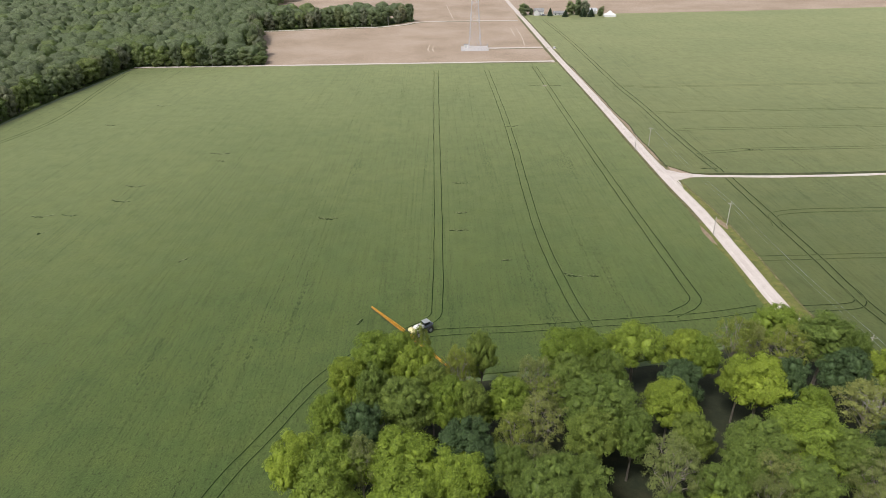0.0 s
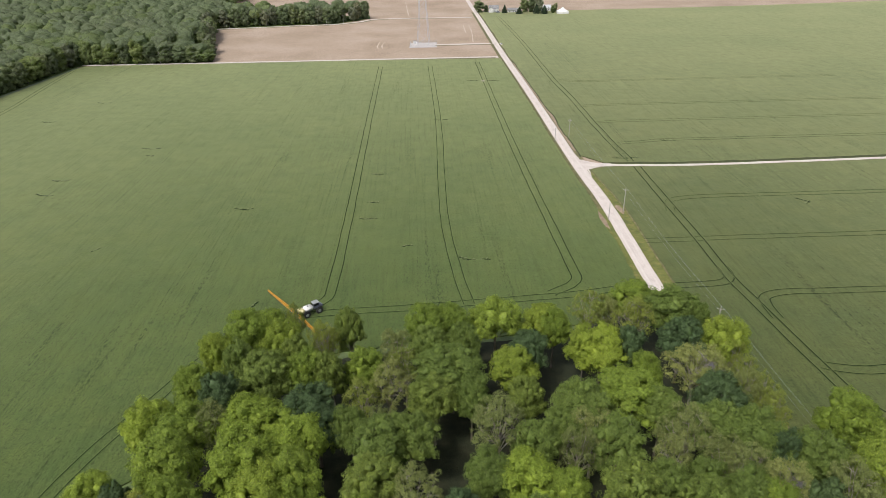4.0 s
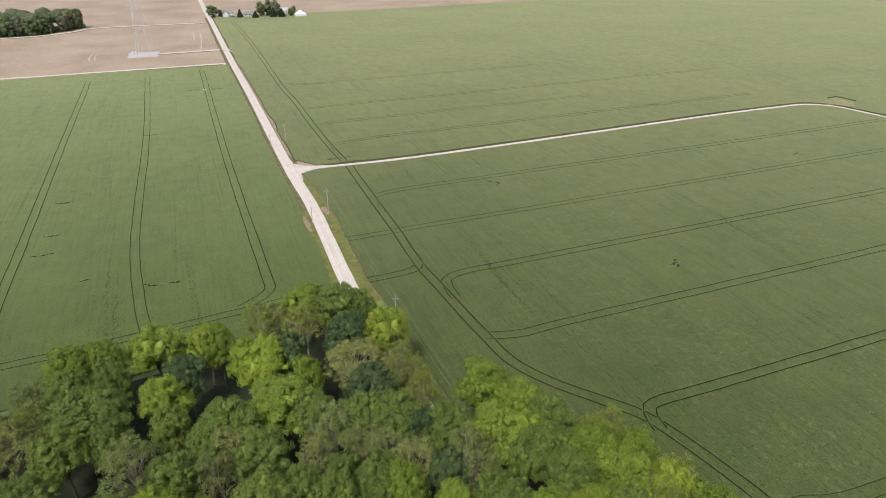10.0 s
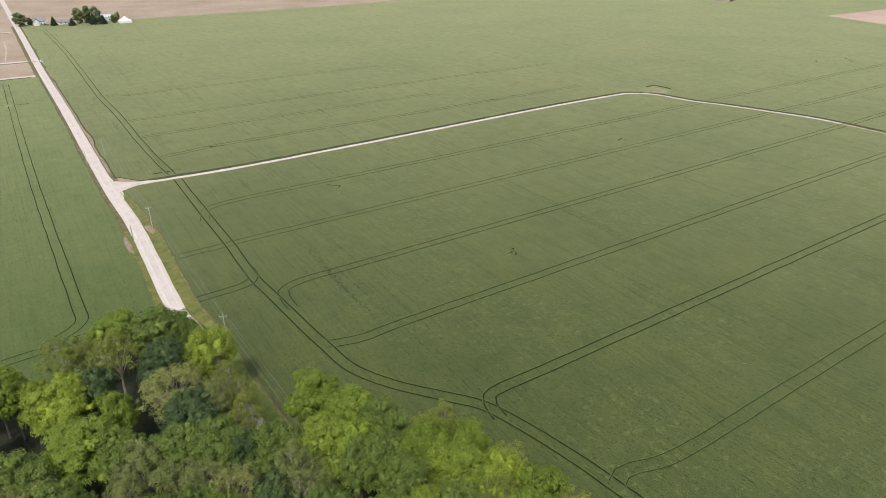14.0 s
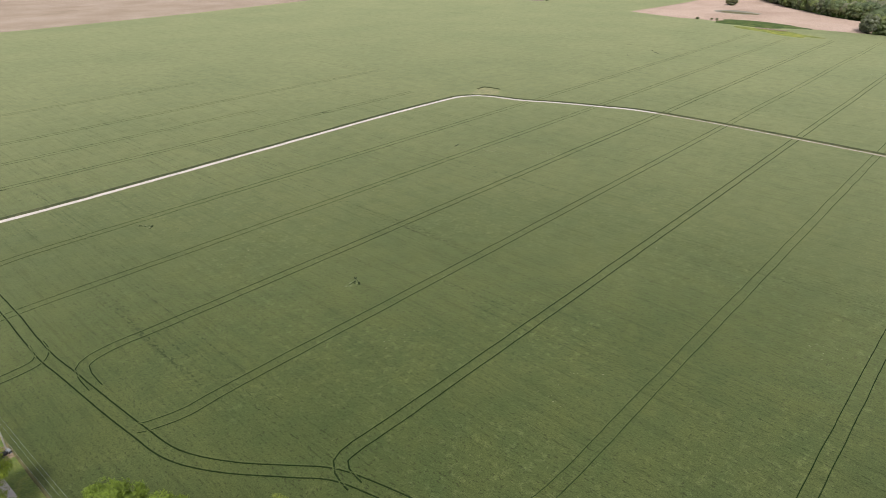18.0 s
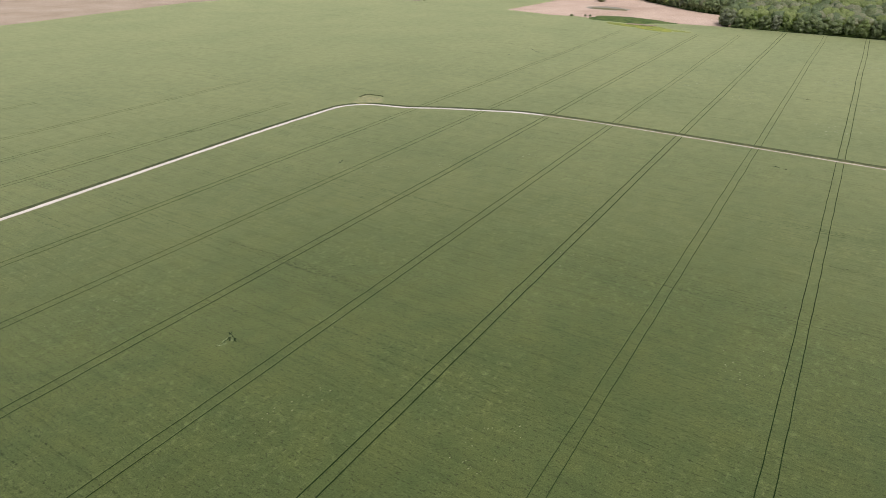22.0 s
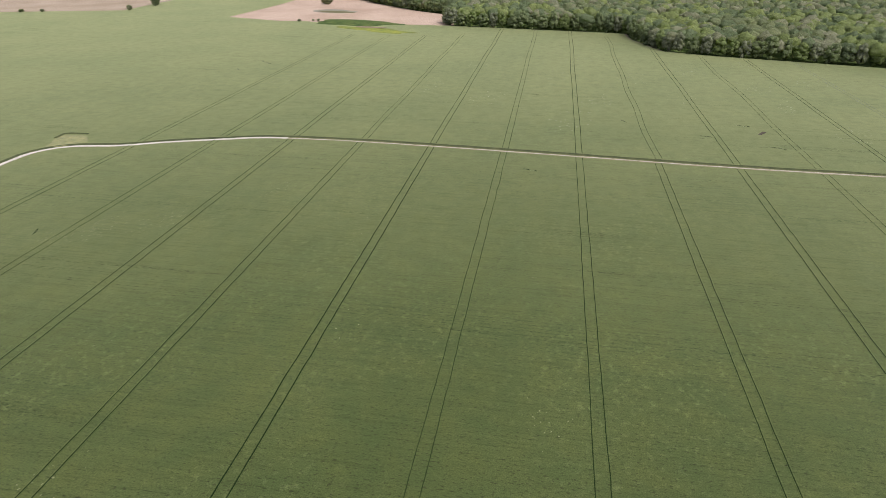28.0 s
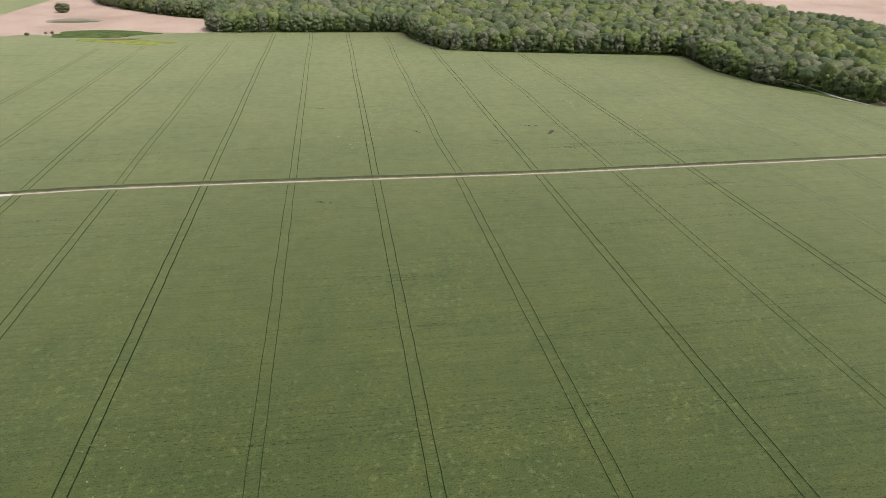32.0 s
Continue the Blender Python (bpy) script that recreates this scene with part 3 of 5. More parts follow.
HEAD_EAST_N = [(58, 762), (80, 640), (95, 545), (109, 452), (119, 398), (127.5, 345), (134, 309), (138.6, 287.4)]
HEAD_EAST_S = [(140.2, 280.6), (146, 240), (150.4, 211), (153.8, 184), (157.4, 167.5), (161.6, 149), (164.2, 138.5), (167.6, 127), (174.8, 116.8), (184, 108), (190.5, 101.5), (195, 92.5), (198.5, 83.6), (202.4, 71.8), (211, 40), (226, -20)]
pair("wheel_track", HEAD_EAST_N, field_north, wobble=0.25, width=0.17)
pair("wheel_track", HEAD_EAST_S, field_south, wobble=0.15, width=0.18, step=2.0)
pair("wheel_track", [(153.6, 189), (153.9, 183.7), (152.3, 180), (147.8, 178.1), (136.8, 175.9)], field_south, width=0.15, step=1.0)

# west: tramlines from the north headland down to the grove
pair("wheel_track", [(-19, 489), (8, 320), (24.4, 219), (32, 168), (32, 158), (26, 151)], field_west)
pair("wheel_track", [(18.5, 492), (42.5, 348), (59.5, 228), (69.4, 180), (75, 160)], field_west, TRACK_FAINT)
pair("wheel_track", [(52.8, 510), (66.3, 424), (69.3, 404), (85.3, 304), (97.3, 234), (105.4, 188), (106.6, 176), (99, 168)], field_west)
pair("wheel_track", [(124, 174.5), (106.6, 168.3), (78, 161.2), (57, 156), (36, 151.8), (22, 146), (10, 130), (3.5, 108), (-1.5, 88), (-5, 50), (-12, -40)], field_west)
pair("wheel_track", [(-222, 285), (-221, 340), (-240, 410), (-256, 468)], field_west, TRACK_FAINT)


def lodged(x, y, length, turn, field, arc=0.25, material=TRACK):
    """A bent streak of flattened crop: ragged tufts, some lying dark, some turned pale."""
    rng = random.Random(x * 7 + y)
    a = radians(turn)
    blobs = {0: ([], []), 1: ([], [])}
    for i in range(int(length * 5)):
        s = rng.uniform(-0.5, 0.5)
        w = rng.gauss(0, 0.45 if length > 6 else 0.3) * (1.2 - abs(s))
        cx = x + math.cos(a) * s * length - math.sin(a) * (arc * length * s * s + w)
        cy = y + math.sin(a) * s * length + math.cos(a) * (arc * length * s * s + w)
        verts, faces = blobs[1 if w > 0.15 or rng.random() < 0.25 else 0]
        b = len(verts)
        long, wide, b0 = rng.uniform(0.3, 0.8), rng.uniform(0.1, 0.28), a + rng.gauss(0, 0.5)
        verts.append((cx, cy, rng.uniform(0.04, 0.12)))
        for j in range(7):
            q, k = j / 7 * math.tau, rng.uniform(0.7, 1.3)
            u, v = math.cos(q) * long * k, math.sin(q) * wide * k
            verts.append((cx + math.cos(b0) * u - math.sin(b0) * v, cy + math.sin(b0) * u + math.cos(b0) * v, 0.008 + 0.002 * (i % 9)))
        faces += [(b, b + 1 + j, b + 1 + (j + 1) % 7) for j in range(7)]
    for k, (verts, faces) in blobs.items():
        if faces:
            me = bpy.data.meshes.new("flattened_crop")
            me.from_pydata(verts, [], faces)
            me.update()
            link("flattened_crop", me, (material, PALE_CROP)[k], field)


for x, y, l, a in ((-112, 245, 9, 10), (-109, 228.5, 8, -5), (-131, 211, 9, 15), (-121, 213, 6, 0), (-95, 290, 10, 5), (-173, 375, 9, 0), (-121, 197, 3, 30), (32, 216, 7, 8), (-18.6, 221, 7, 5), (27, 263, 8, 5), (44, 349, 8, 10), (-181, 332, 9, 0), (72, 187.5, 7, -20), (51, 195.5, 3, 20), (54, 446, 9, 0), (68, 446, 9, 4), (-57, 183, 3, 60), (78, 188, 3, 0), (31, 232, 5, 5), (-90, 280, 4, 0), (12, 154, 3, 78)):
    lodged(x, y, l, a, field_west, 0.5 if l > 5 else 0.0)
for x, y, l, a in ((234.3, 164.7, 3.4, 20), (236, 166, 2.2, 70), (232, 163.6, 2.2, -30), (235.2, 163.2, 1.8, 50), (198, 247, 5, -40), (199.5, 245, 3, 50), (472, 95.2, 6, 80), (348, 250, 4, 30)):
    lodged(x, y, l, a, field_south, 0.1)
for x, y, l, a in ((653, 343, 9, 60), (660, 352, 6, 50), (625, 352, 6, 40), (546, -17.6, 8, 70), (585, -4, 8, 80), (556, 16, 6, 85), (330, 345, 8, 160), (345, 350, 5, 170), (572, 60, 5, 40), (620, 120, 5, 90), (137, 292, 12, 8), (160, 320, 8, 0)):
    lodged(x, y, l, a, field_north, 0.1)
strip("bare_streak", glide([(569, -11.5), (572, -13), (576, -15)], 1), [(-0.9, 0.02), (-0.4, 0.1), (0.4, 0.1), (0.9, 0.02)], surface("dark_bare_soil", (0.05, 0.04, 0.028), (0.08, 0.06, 0.042), (0.12, 0.085, 0.06)), field_north, "streak of bare dark soil", 0.8)

# thin, pale tufts gathered where the drill left the stand weak
def tufts(name, spots, field, spread, count, seed, big=1.0):
    rng = random.Random(seed)
    verts, faces = [], []
    for x, y in spots:
        for i in range(count):
            r, a = spread * rng.random() ** 0.7, rng.uniform(0, math.tau)
            cx, cy = x + 1.5 * r * math.cos(a), y + 0.7 * r * math.sin(a)
            if noise.noise(Vector((cx * 0.35, cy * 0.35, seed))) < -0.05:
                continue
            b, size = len(verts), rng.uniform(0.1, 0.36) * big
            verts.append((cx, cy, rng.uniform(0.05, 0.16)))
            for j in range(6):
                q, k = j / 6 * math.tau + a, size * rng.uniform(0.5, 1.2)
                verts.append((cx + math.cos(q) * k * 1.3, cy + math.sin(q) * k * 0.8, 0.006 + 0.002 * (i % 11)))
            faces += [(b, b + 1 + j, b + 1 + (j + 1) % 6) for j in range(6)]
    me = bpy.data.meshes.new(name)
    me.from_pydata(verts, [], faces)
    me.update()
    tagged(link(name, me, TUFT, field), kind="stuff")


tufts("pale_tufts", [(363.5, 233.6), (352, 235), (345, 241), (366, 217), (374, 211), (413, 190.5), (357, 228)], field_south, 7.0, 130, 3)
tufts("pale_tufts", [(411, 246), (421, 241), (300, 180), (330, 120), (262, 150), (280, 228), (215, 205), (390, 140), (370, 70), (250, 90), (445, 190), (310, 60), (232, 130)], field_south, 9.0, 45, 4, 0.75)
tufts("pale_tufts", [(610, 80), (650, 30), (700, 60), (690, -20), (640, -40), (600, 150), (720, -60), (740, 20), (760, 110), (590, -60), (620, 200), (700, 180), (780, -20), (560, 90), (680, 120), (730, 260), (600, 300), (660, -110), (720, -120)], field_north, 18.0, 80, 5, 2.6)

# patches of other ground
structure(sheet("grass_margin", [(-12, -50), (-8, 80), (0, 112), (16, 134), (44, 147), (70, 156), (104, 166), (128, 178), (128, 174), (138, 170), (150, 140), (160, 122), (182, 98), (200, 60), (232, -50)], GROUND_Z + 0.04, 0, MEADOW, ragged=0.8), "rough green grass round the grove", "grass")
structure(sheet("wood_floor_grove", [(17, -30), (18, 80), (21, 106), (29, 121), (46, 132), (70, 139), (98, 146), (112, 155), (126, 168), (131, 160), (138, 121), (144.5, 90), (154, 40), (170, -30)], GROUND_Z + 0.09, 0, DARK_FLOOR, ragged=0.8), "very dark floor under the trees of the grove", "wood floor")
structure(sheet("wood_floor_east", [(153.5, 118), (160, 112.5), (177, 94), (185, 74), (199, 40), (215, -20), (182, -20), (163, 50), (152, 92)], GROUND_Z + 0.09, 0, DARK_FLOOR, ragged=0.8), "very dark floor under roadside trees", "wood floor")
structure(sheet("wood_margin_west", [(-340, 160), (-330, 210), (-250, 302), (-258, 387), (-262, 480), (-235, 484), (-235, 380), (-228, 300), (-300, 160)], GROUND_Z + 0.04, 0, MEADOW, ragged=1.0), "rough grass between a wood and the crop", "grass")
structure(sheet("wood_floor_west", [(-246, 300), (-256, 387), (-262, 482), (-160, 505), (-194, 570), (-230, 645), (-240, 668), (-155, 699), (-112, 709), (-84, 748), (-92, 778), (-170, 760), (-300, 800), (-340, 1060), (-900, 1060), (-900, 240), (-330, 200)], GROUND_Z + 0.06, 0, ISLAND, ragged=1.0), "grassy floor of a broadleaf wood", "wood floor")
structure(sheet("wood_floor_far", [(921, 270), (931, 82), (893, 74), (830, 41), (821, 0), (813, -114), (807, -168), (745, -171), (699, -188), (640, -228), (700, -330), (905, -406), (1030, -372), (1117, -344), (1270, -290), (1400, 0), (1420, 300), (1380, 556), (1190, 515), (1110, 446), (1042, 357), (1012, 298), (968, 284)], GROUND_Z + 0.06, 0, ISLAND, ragged=1.0), "grassy floor of a far broadleaf wood", "wood floor")
structure(sheet("soil_field_far", [(884, 470), (893, 443), (885, 400), (905, 343), (920, 272), (970, 285), (1014, 300), (1042, 359), (1110, 447), (1195, 520), (1400, 560), (1250, 598), (1038, 562), (985, 555), (893, 546)], GROUND_Z + 0.1, 0, SOIL_PINK, ragged=1.5), "bare pinkish tilled field before a far wood", "bare field")
structure(sheet("soil_field_beyond", [(700, -345), (905, -412), (1030, -376), (1117, -348), (1240, -310), (1900, -100), (2600, -900), (1500, -1500), (800, -900)], GROUND_Z + 0.1, 0, SOIL_PINK, ragged=1.5), "bare pinkish tilled field behind a far wood", "bare field")
structure(sheet("meadow_far", [(893, 546), (985, 555), (1038, 562), (1250, 598), (1700, 700), (1500, 900), (1030, 735), (900, 708), (830, 830), (782, 908)], GROUND_Z + 0.12, 0, CROP_EAST, ragged=1.0), "far green field", "crop field")


def patch(name, x, y, rx, ry, turn, z, material, label, category, bumpy=0.25, dome=0.0):
    """A rounded, uneven patch of ground cover."""
    bm = bmesh.new()
    c = bm.verts.new((0, 0, dome))
    rings = []
    for f in (0.4, 0.75, 1.0):
        ring = []
        for i in range(28):
            a = i / 28 * math.tau
            k = f * (1 + bumpy * noise.noise(Vector((math.cos(a) * 1.4 + x, math.sin(a) * 1.4 + y, f))))
            ring.append(bm.verts.new((math.cos(a) * rx * k, math.sin(a) * ry * k, dome * (1 - f * f) - (0.05 if f == 1 else 0))))
        rings.append(ring)
    for i in range(28):
        j = (i + 1) % 28
        bm.faces.new((c, rings[0][i], rings[0][j]))
        for a, b in zip(rings, rings[1:]):
            bm.faces.new((a[i], b[i], b[j], a[j]))
    ob = part(name, bm, material, smooth=True)
    ob.matrix_basis = pose(x, y, z, 0, 0, turn)
    return structure(ob, label, category)


patch("grass_island", 903, 386, 25, 54, 4, -0.02, ISLAND, "uncut green grass island at a field's edge", "grass patch", 0.5, 1.1)
patch("weed_patch", 856, 336, 15, 42, -14, 0.1, MUSTARD, "bright yellow flowering weeds in the crop", "weeds", 0.8, 0.3)
patch("bare_patch", 870, 350, 5, 18, 4, 0.75, BARE, "bare brown soil strip among weeds", "bare soil", 0.4, 0.1)
patch("wet_hollow", 995, 456, 20, 30, 0, GROUND_Z + 0.16, surface("grey_mud", (0.17, 0.15, 0.12), (0.22, 0.2, 0.16), (0.27, 0.24, 0.19), (0.05, 0.6), 0.7), "shallow grey hollow in a bare field", "hollow", 0.3, 0.05)
patch("hollow_grass", 990, 452, 9, 30, 5, GROUND_Z + 0.28, VERGE_TAN, "dry grass round a hollow", "grass patch", 0.5, 0.05)
structure(sheet("corner_weeds", [(424, 327.5), (430, 330.5), (438, 334.5), (444.5, 335.5), (447, 326), (444, 319.5), (439, 315), (434, 318), (428, 322)], 0.06, 0.4, surface("dry_weeds", (0.14, 0.15, 0.055), (0.2, 0.2, 0.075), (0.27, 0.25, 0.1), (0.3, 2.0), 0.9, bump=0.8, depth=0.2, sheen=0.15), ragged=0.5, step=1.5), "yellow-green weeds in the bend of the farm lane", "weeds")
structure(strip("weed_edge", glide([(438, 335), (442, 336), (446, 336.5), (448.5, 330), (449.5, 325)], 1.0), [(-0.6, 0.0), (-0.3, 0.5), (0.15, 0.55), (0.6, 0.02)], DARK_GROWTH, wobble=0.5, seed=9), "dark tangle of dead growth round a weedy corner", "hedge")
structure(sheet("lane_mouth", [(113.8, 298), (115.2, 292), (117.6, 287.6), (121.5, 285.2), (131, 284.0), (131, 281.1), (124.5, 280.1), (121, 277.6), (119.4, 273.5), (119.3, 266), (115.5, 266), (111, 298)], -0.215, 0, GRAVEL, ragged=0.25, step=1.0), "wide gravel mouth of the farm lane at the road", "lane")
for ax, ay, ar in ((65.5, 530.5, 4.5), (63.5, 592.5, 3.5), (32.5, 810, 4.5)):
    patch("lane_mouth", ax, ay, ar, ar * 0.8, 12, -0.24, GRAVEL, "flared gravel mouth of a lane at the road", "lane", 0.3, 0.03)
patch("bare_bank", 119.7, 222, 1.1, 9, 9, -0.2, BARE, "bare reddish soil on the road verge", "bare soil", 0.4, 0.25)
patch("bare_bank", 127.0, 233, 1.3, 4.5, 14, -0.2, BARE, "bare reddish soil round a utility pole", "bare soil", 0.4, 0.25)
patch("bare_bank", 141.6, 149.5, 1.9, 2.6, 10, -0.12, BARE, "bare soil round the foot of a utility pole", "bare soil", 0.4, 0.15)
patch("wet_spot", 61.3, 445, 1.7, 1.6, 10, 0.06, SOIL_PALE, "small bare spot in the green crop", "bare soil", 0.4, 0.05)

for pts in ([(31, 700), (38, 650), (43, 600)], [(25, 700), (32, 650)], [(-42, 598), (-40, 575), (-37, 566)], [(-38, 599), (-36, 577), (-33, 567)], [(-70, 900), (-50, 800), (-42, 762)], [(56, 660), (60, 640), (61, 618)]):
    structure(strip("soil_mark", glide(pts, 5), [(-0.5, GROUND_Z + 0.03), (0, GROUND_Z + 0.07), (0.5, GROUND_Z + 0.03)], SOIL_PALE, wobble=0.5, seed=pts[0][0]), "pale wheel mark in the tilled soil", "wheel mark")

# ---- trees ----
def leaf_quads(centres, normals, size, rng, spread=0.75):
    """Small folded leaf sprays: one quad each, tilted about the given normals."""
    n = len(centres)
    nrm = normals + rng.normal(0, spread, (n, 3))
    nrm /= np.linalg.norm(nrm, axis=1)[:, None]
    ref = rng.normal(0, 1, (n, 3))
    u = np.cross(nrm, ref)
    u /= np.linalg.norm(u, axis=1)[:, None]
    v = np.cross(nrm, u)
    s = size * rng.uniform(0.6, 1.35, (n, 1))
    fold = nrm * s * rng.uniform(-0.25, 0.35, (n, 1))
    quad = np.stack([centres - u * s * 0.75, centres - v * s * 0.5 + fold, centres + u * s * 0.75, centres + v * s * 0.5 + fold], 1)
    return quad


def quad_mesh(name, quads, material):
    n = len(quads)
    me = bpy.data.meshes.new(name)
    me.vertices.add(n * 4)
    me.vertices.foreach_set("co", quads.reshape(-1).astype(np.float32))
    me.loops.add(n * 4)
    me.loops.foreach_set("vertex_index", np.arange(n * 4, dtype=np.int32))
    me.polygons.add(n)
    me.polygons.foreach_set("loop_start", np.arange(0, n * 4, 4, dtype=np.int32))
    me.update(calc_edges=True)
    if material:
        me.materials.append(material)
    return me


def ball_template(level):
    bm = bmesh.new()
    bmesh.ops.create_icosphere(bm, subdivisions=level, radius=1.0)
    v = np.array([q.co[:] for q in bm.verts])
    f = np.array([[q.index for q in g.verts] for g in bm.faces])
    bm.free()
    return v, f


BALL = ball_template(2)


def lumps(rng, centres, radii, template, rough=0.13):
    """Uneven leafy masses inside a crown, as vertices and triangles."""
    v, f = template
    vs, fs = [], []
    for i, (c, r) in enumerate(zip(centres, radii)):
        k = 1 + rng.normal(0, rough, (len(v), 1))
        vs.append(c + v * k * r)
        fs.append(f + i * len(v))
    return np.concatenate(vs), np.concatenate(fs)


def crown_mesh(name, quads, core, material):
    """One mesh: the smooth-shaded masses and the leaf sprays that stand out from them."""
    cv, cf = core
    n, base = len(quads), len(cv)
    me = bpy.data.meshes.new(name)
    me.vertices.add(base + n * 4)
    me.vertices.foreach_set("co", np.concatenate([cv.reshape(-1), quads.reshape(-1)]).astype(np.float32))
    me.loops.add(len(cf) * 3 + n * 4)
    me.loops.foreach_set("vertex_index", np.concatenate([cf.reshape(-1), base + np.arange(n * 4)]).astype(np.int32))
    me.polygons.add(len(cf) + n)
    me.polygons.foreach_set("loop_start", np.concatenate([np.arange(0, len(cf) * 3, 3), len(cf) * 3 + np.arange(0, n * 4, 4)]).astype(np.int32))
    me.polygons.foreach_set("use_smooth", np.concatenate([np.ones(len(cf), bool), np.zeros(n, bool)]))
    me.update(calc_edges=True)
    me.materials.append(material)
    return me


def lobes_of(rng, radius, low, high, count, under=-0.55):
    """The big boughs of a crown: centres and radii inside an egg of that size."""
    cz, hz = (low + high) / 2, (high - low) / 2
    out = [(np.array([0, 0, cz]), radius * 0.55)]
    tries = 0
    while len(out) < count and tries < 4000:
        tries += 1
        d = rng.normal(0, 1, 3)
        d /= np.linalg.norm(d)
        if d[2] < under:
            continue
        r = radius * rng.uniform(0.26, 0.42)
        k = rng.uniform(0.72, 1.05)
        c = np.array([d[0] * (radius - r) * k, d[1] * (radius - r) * k, cz + d[2] * (hz - r * 0.7) * k])
        if all(np.linalg.norm(c - o) > 0.78 * max(r, q) for o, q in out[1:]):
            out.append((c, r))
    return out


def wood_bm(rng, lobes, height, girth, twigs=0):
    """A tapered, slightly bent trunk with limbs to every bough, forked once or more."""
    bm = bmesh.new()
    lean = rng.normal(0, 0.35, 2)
    top = np.array([lean[0], lean[1], height * 0.55])
    mid = np.array([lean[0] * 0.3, lean[1] * 0.3, height * 0.28])
    rod(bm, (0, 0, -0.4), (0, 0, 0.5), girth * 1.5, girth * 1.05, 8)
    rod(bm, (0, 0, 0.45), mid, girth * 1.05, girth * 0.85, 8)
    rod(bm, mid, top, girth * 0.85, girth * 0.5, 8)
    for c, r in lobes[1:]:
        u = rng.uniform(0.15, 0.95)
        a = mid + (top - mid) * u
        b = a + (c - a) * 0.55 + np.array([0, 0, 0.25 * r])
        g = girth * rng.uniform(0.28, 0.42)
        rod(bm, a, b, g, g * 0.7, 6)
        rod(bm, b, c, g * 0.7, g * 0.35, 5)
        for _ in range(2 + twigs):
            d = rng.normal(0, 1, 3)
            d[2] = abs(d[2])
            e = c + d / np.linalg.norm(d) * r * rng.uniform(0.7, 1.05)
            rod(bm, c, e, g * 0.3, g * 0.1, 4)
    return bm


LABELS = {
    "bright": "broadleaf tree with a full bright green crown in the grove",
    "vivid": "broadleaf tree with a vivid yellow-green billowing crown",
    "green": "mid-green broadleaf tree with a dense lumpy crown",
    "dark": "dark green broadleaf tree in the shade of its neighbours",
    "olive": "grey-olive tree in thin young leaf, branches showing",
    "yellow": "thinly leaved yellowish tree at the grove's edge",
}
models, planted = {}, {}


def billows(rng, lobes, per, size):
    """The rounded leaf clumps that a bough's outer side breaks up into."""
    out = []
    for c, r in lobes:
        for _ in range(max(5, int(per * (r / 2.0) ** 2))):
            d = rng.normal(0, 1, 3)
            d /= np.linalg.norm(d)
            if d[2] < -0.5:
                d[2] = -d[2]
            b = c + d * r * rng.uniform(0.7, 1.0) * np.array([1, 1, 0.9])
            k = size * rng.uniform(0.65, 1.3)
            if all(np.linalg.norm(b - o) > 0.62 * q for o, q in lobes if o is not c):
                out.append((b, k, d))
    return out


def billow_quads(rng, clumps, leaves, size, spread):
    """Leaf sprays over the clumps' upper and outer faces, ragged at the rim."""
    area = np.array([k * k for b, k, d in clumps])
    share = np.maximum(4, leaves * area / area.sum()).astype(int)
    pts, nrm = [], []
    for (b, k, d), n in zip(clumps, share):
        v = rng.normal(0, 1, (n, 3)) + d * 0.7 + np.array([0, 0, 0.55])
        v /= np.linalg.norm(v, axis=1)[:, None]
        pts.append(b + v * k * rng.uniform(0.6, 1.12, (n, 1)) * np.array([1.1, 1.1, 0.72]))
        nrm.append(v * 0.75 + d * 0.3 + np.array([0, 0, 0.35]))
    return leaf_quads(np.concatenate(pts), np.concatenate(nrm), size, rng, spread)


def clump_cores(rng, clumps, scale):
    """A solid, uneven leafy heart inside every clump, open below."""
    v, f = BALL
    f = f[(v[f][:, :, 2] > -0.6).all(1)]
    vs, fs = [], []
    for i, (b, k, d) in enumerate(clumps):
        vs.append(b - d * k * 0.15 + v * k * scale * (1 + rng.normal(0, 0.3, (len(v), 1))) * np.array([1.1, 1.1, 0.74]))
        fs.append(f + i * len(v))
    return np.concatenate(vs), np.concatenate(fs)


# boughs, clumps to a bough, clump size, leaves, leaf size
SHAPES = {"bright": (24, 11, 0.95, 12500, 0.19), "vivid": (24, 11, 1.0, 12500, 0.2), "green": (22, 12, 0.9, 12500, 0.185), "dark": (20, 12, 0.9, 12000, 0.185), "olive": (22, 11, 0.75, 9500, 0.16), "yellow": (20, 10, 0.8, 7500, 0.16)}


def near_model(kind, seed):
    rng = np.random.default_rng(seed)
    thin = kind in ("olive", "yellow")
    boughs, per, clump, leaves, size = SHAPES[kind]
    lobes = lobes_of(rng, 6.0, 4.4, 14.6, boughs, -0.4)
    tree = base_of("tree")
    part("trunk", wood_bm(rng, lobes, 14.0, 0.3, 3 if thin else 0), PALE_BARK if thin else BARK, tree, "grey-brown trunk and forking limbs")
    clumps = billows(rng, lobes, per, clump)
    q = billow_quads(rng, clumps, leaves, size, 0.5 if thin else 0.42)
    if thin:
        core = clump_cores(rng, clumps[::3], 0.4)
    else:
        cv, cf = clump_cores(rng, clumps[::2], 0.6)
        lv, lf = lumps(rng, [c for c, r in lobes], [r * 0.55 for c, r in lobes], BALL, 0.25)
        core = (np.concatenate([cv, lv]), np.concatenate([cf, lf + len(cv)]))
    link("crown", crown_mesh("crown", q, core, LEAF[kind]), None, tree)
    return tagged(tree, LABELS[kind], "tree", "trees of the grove")


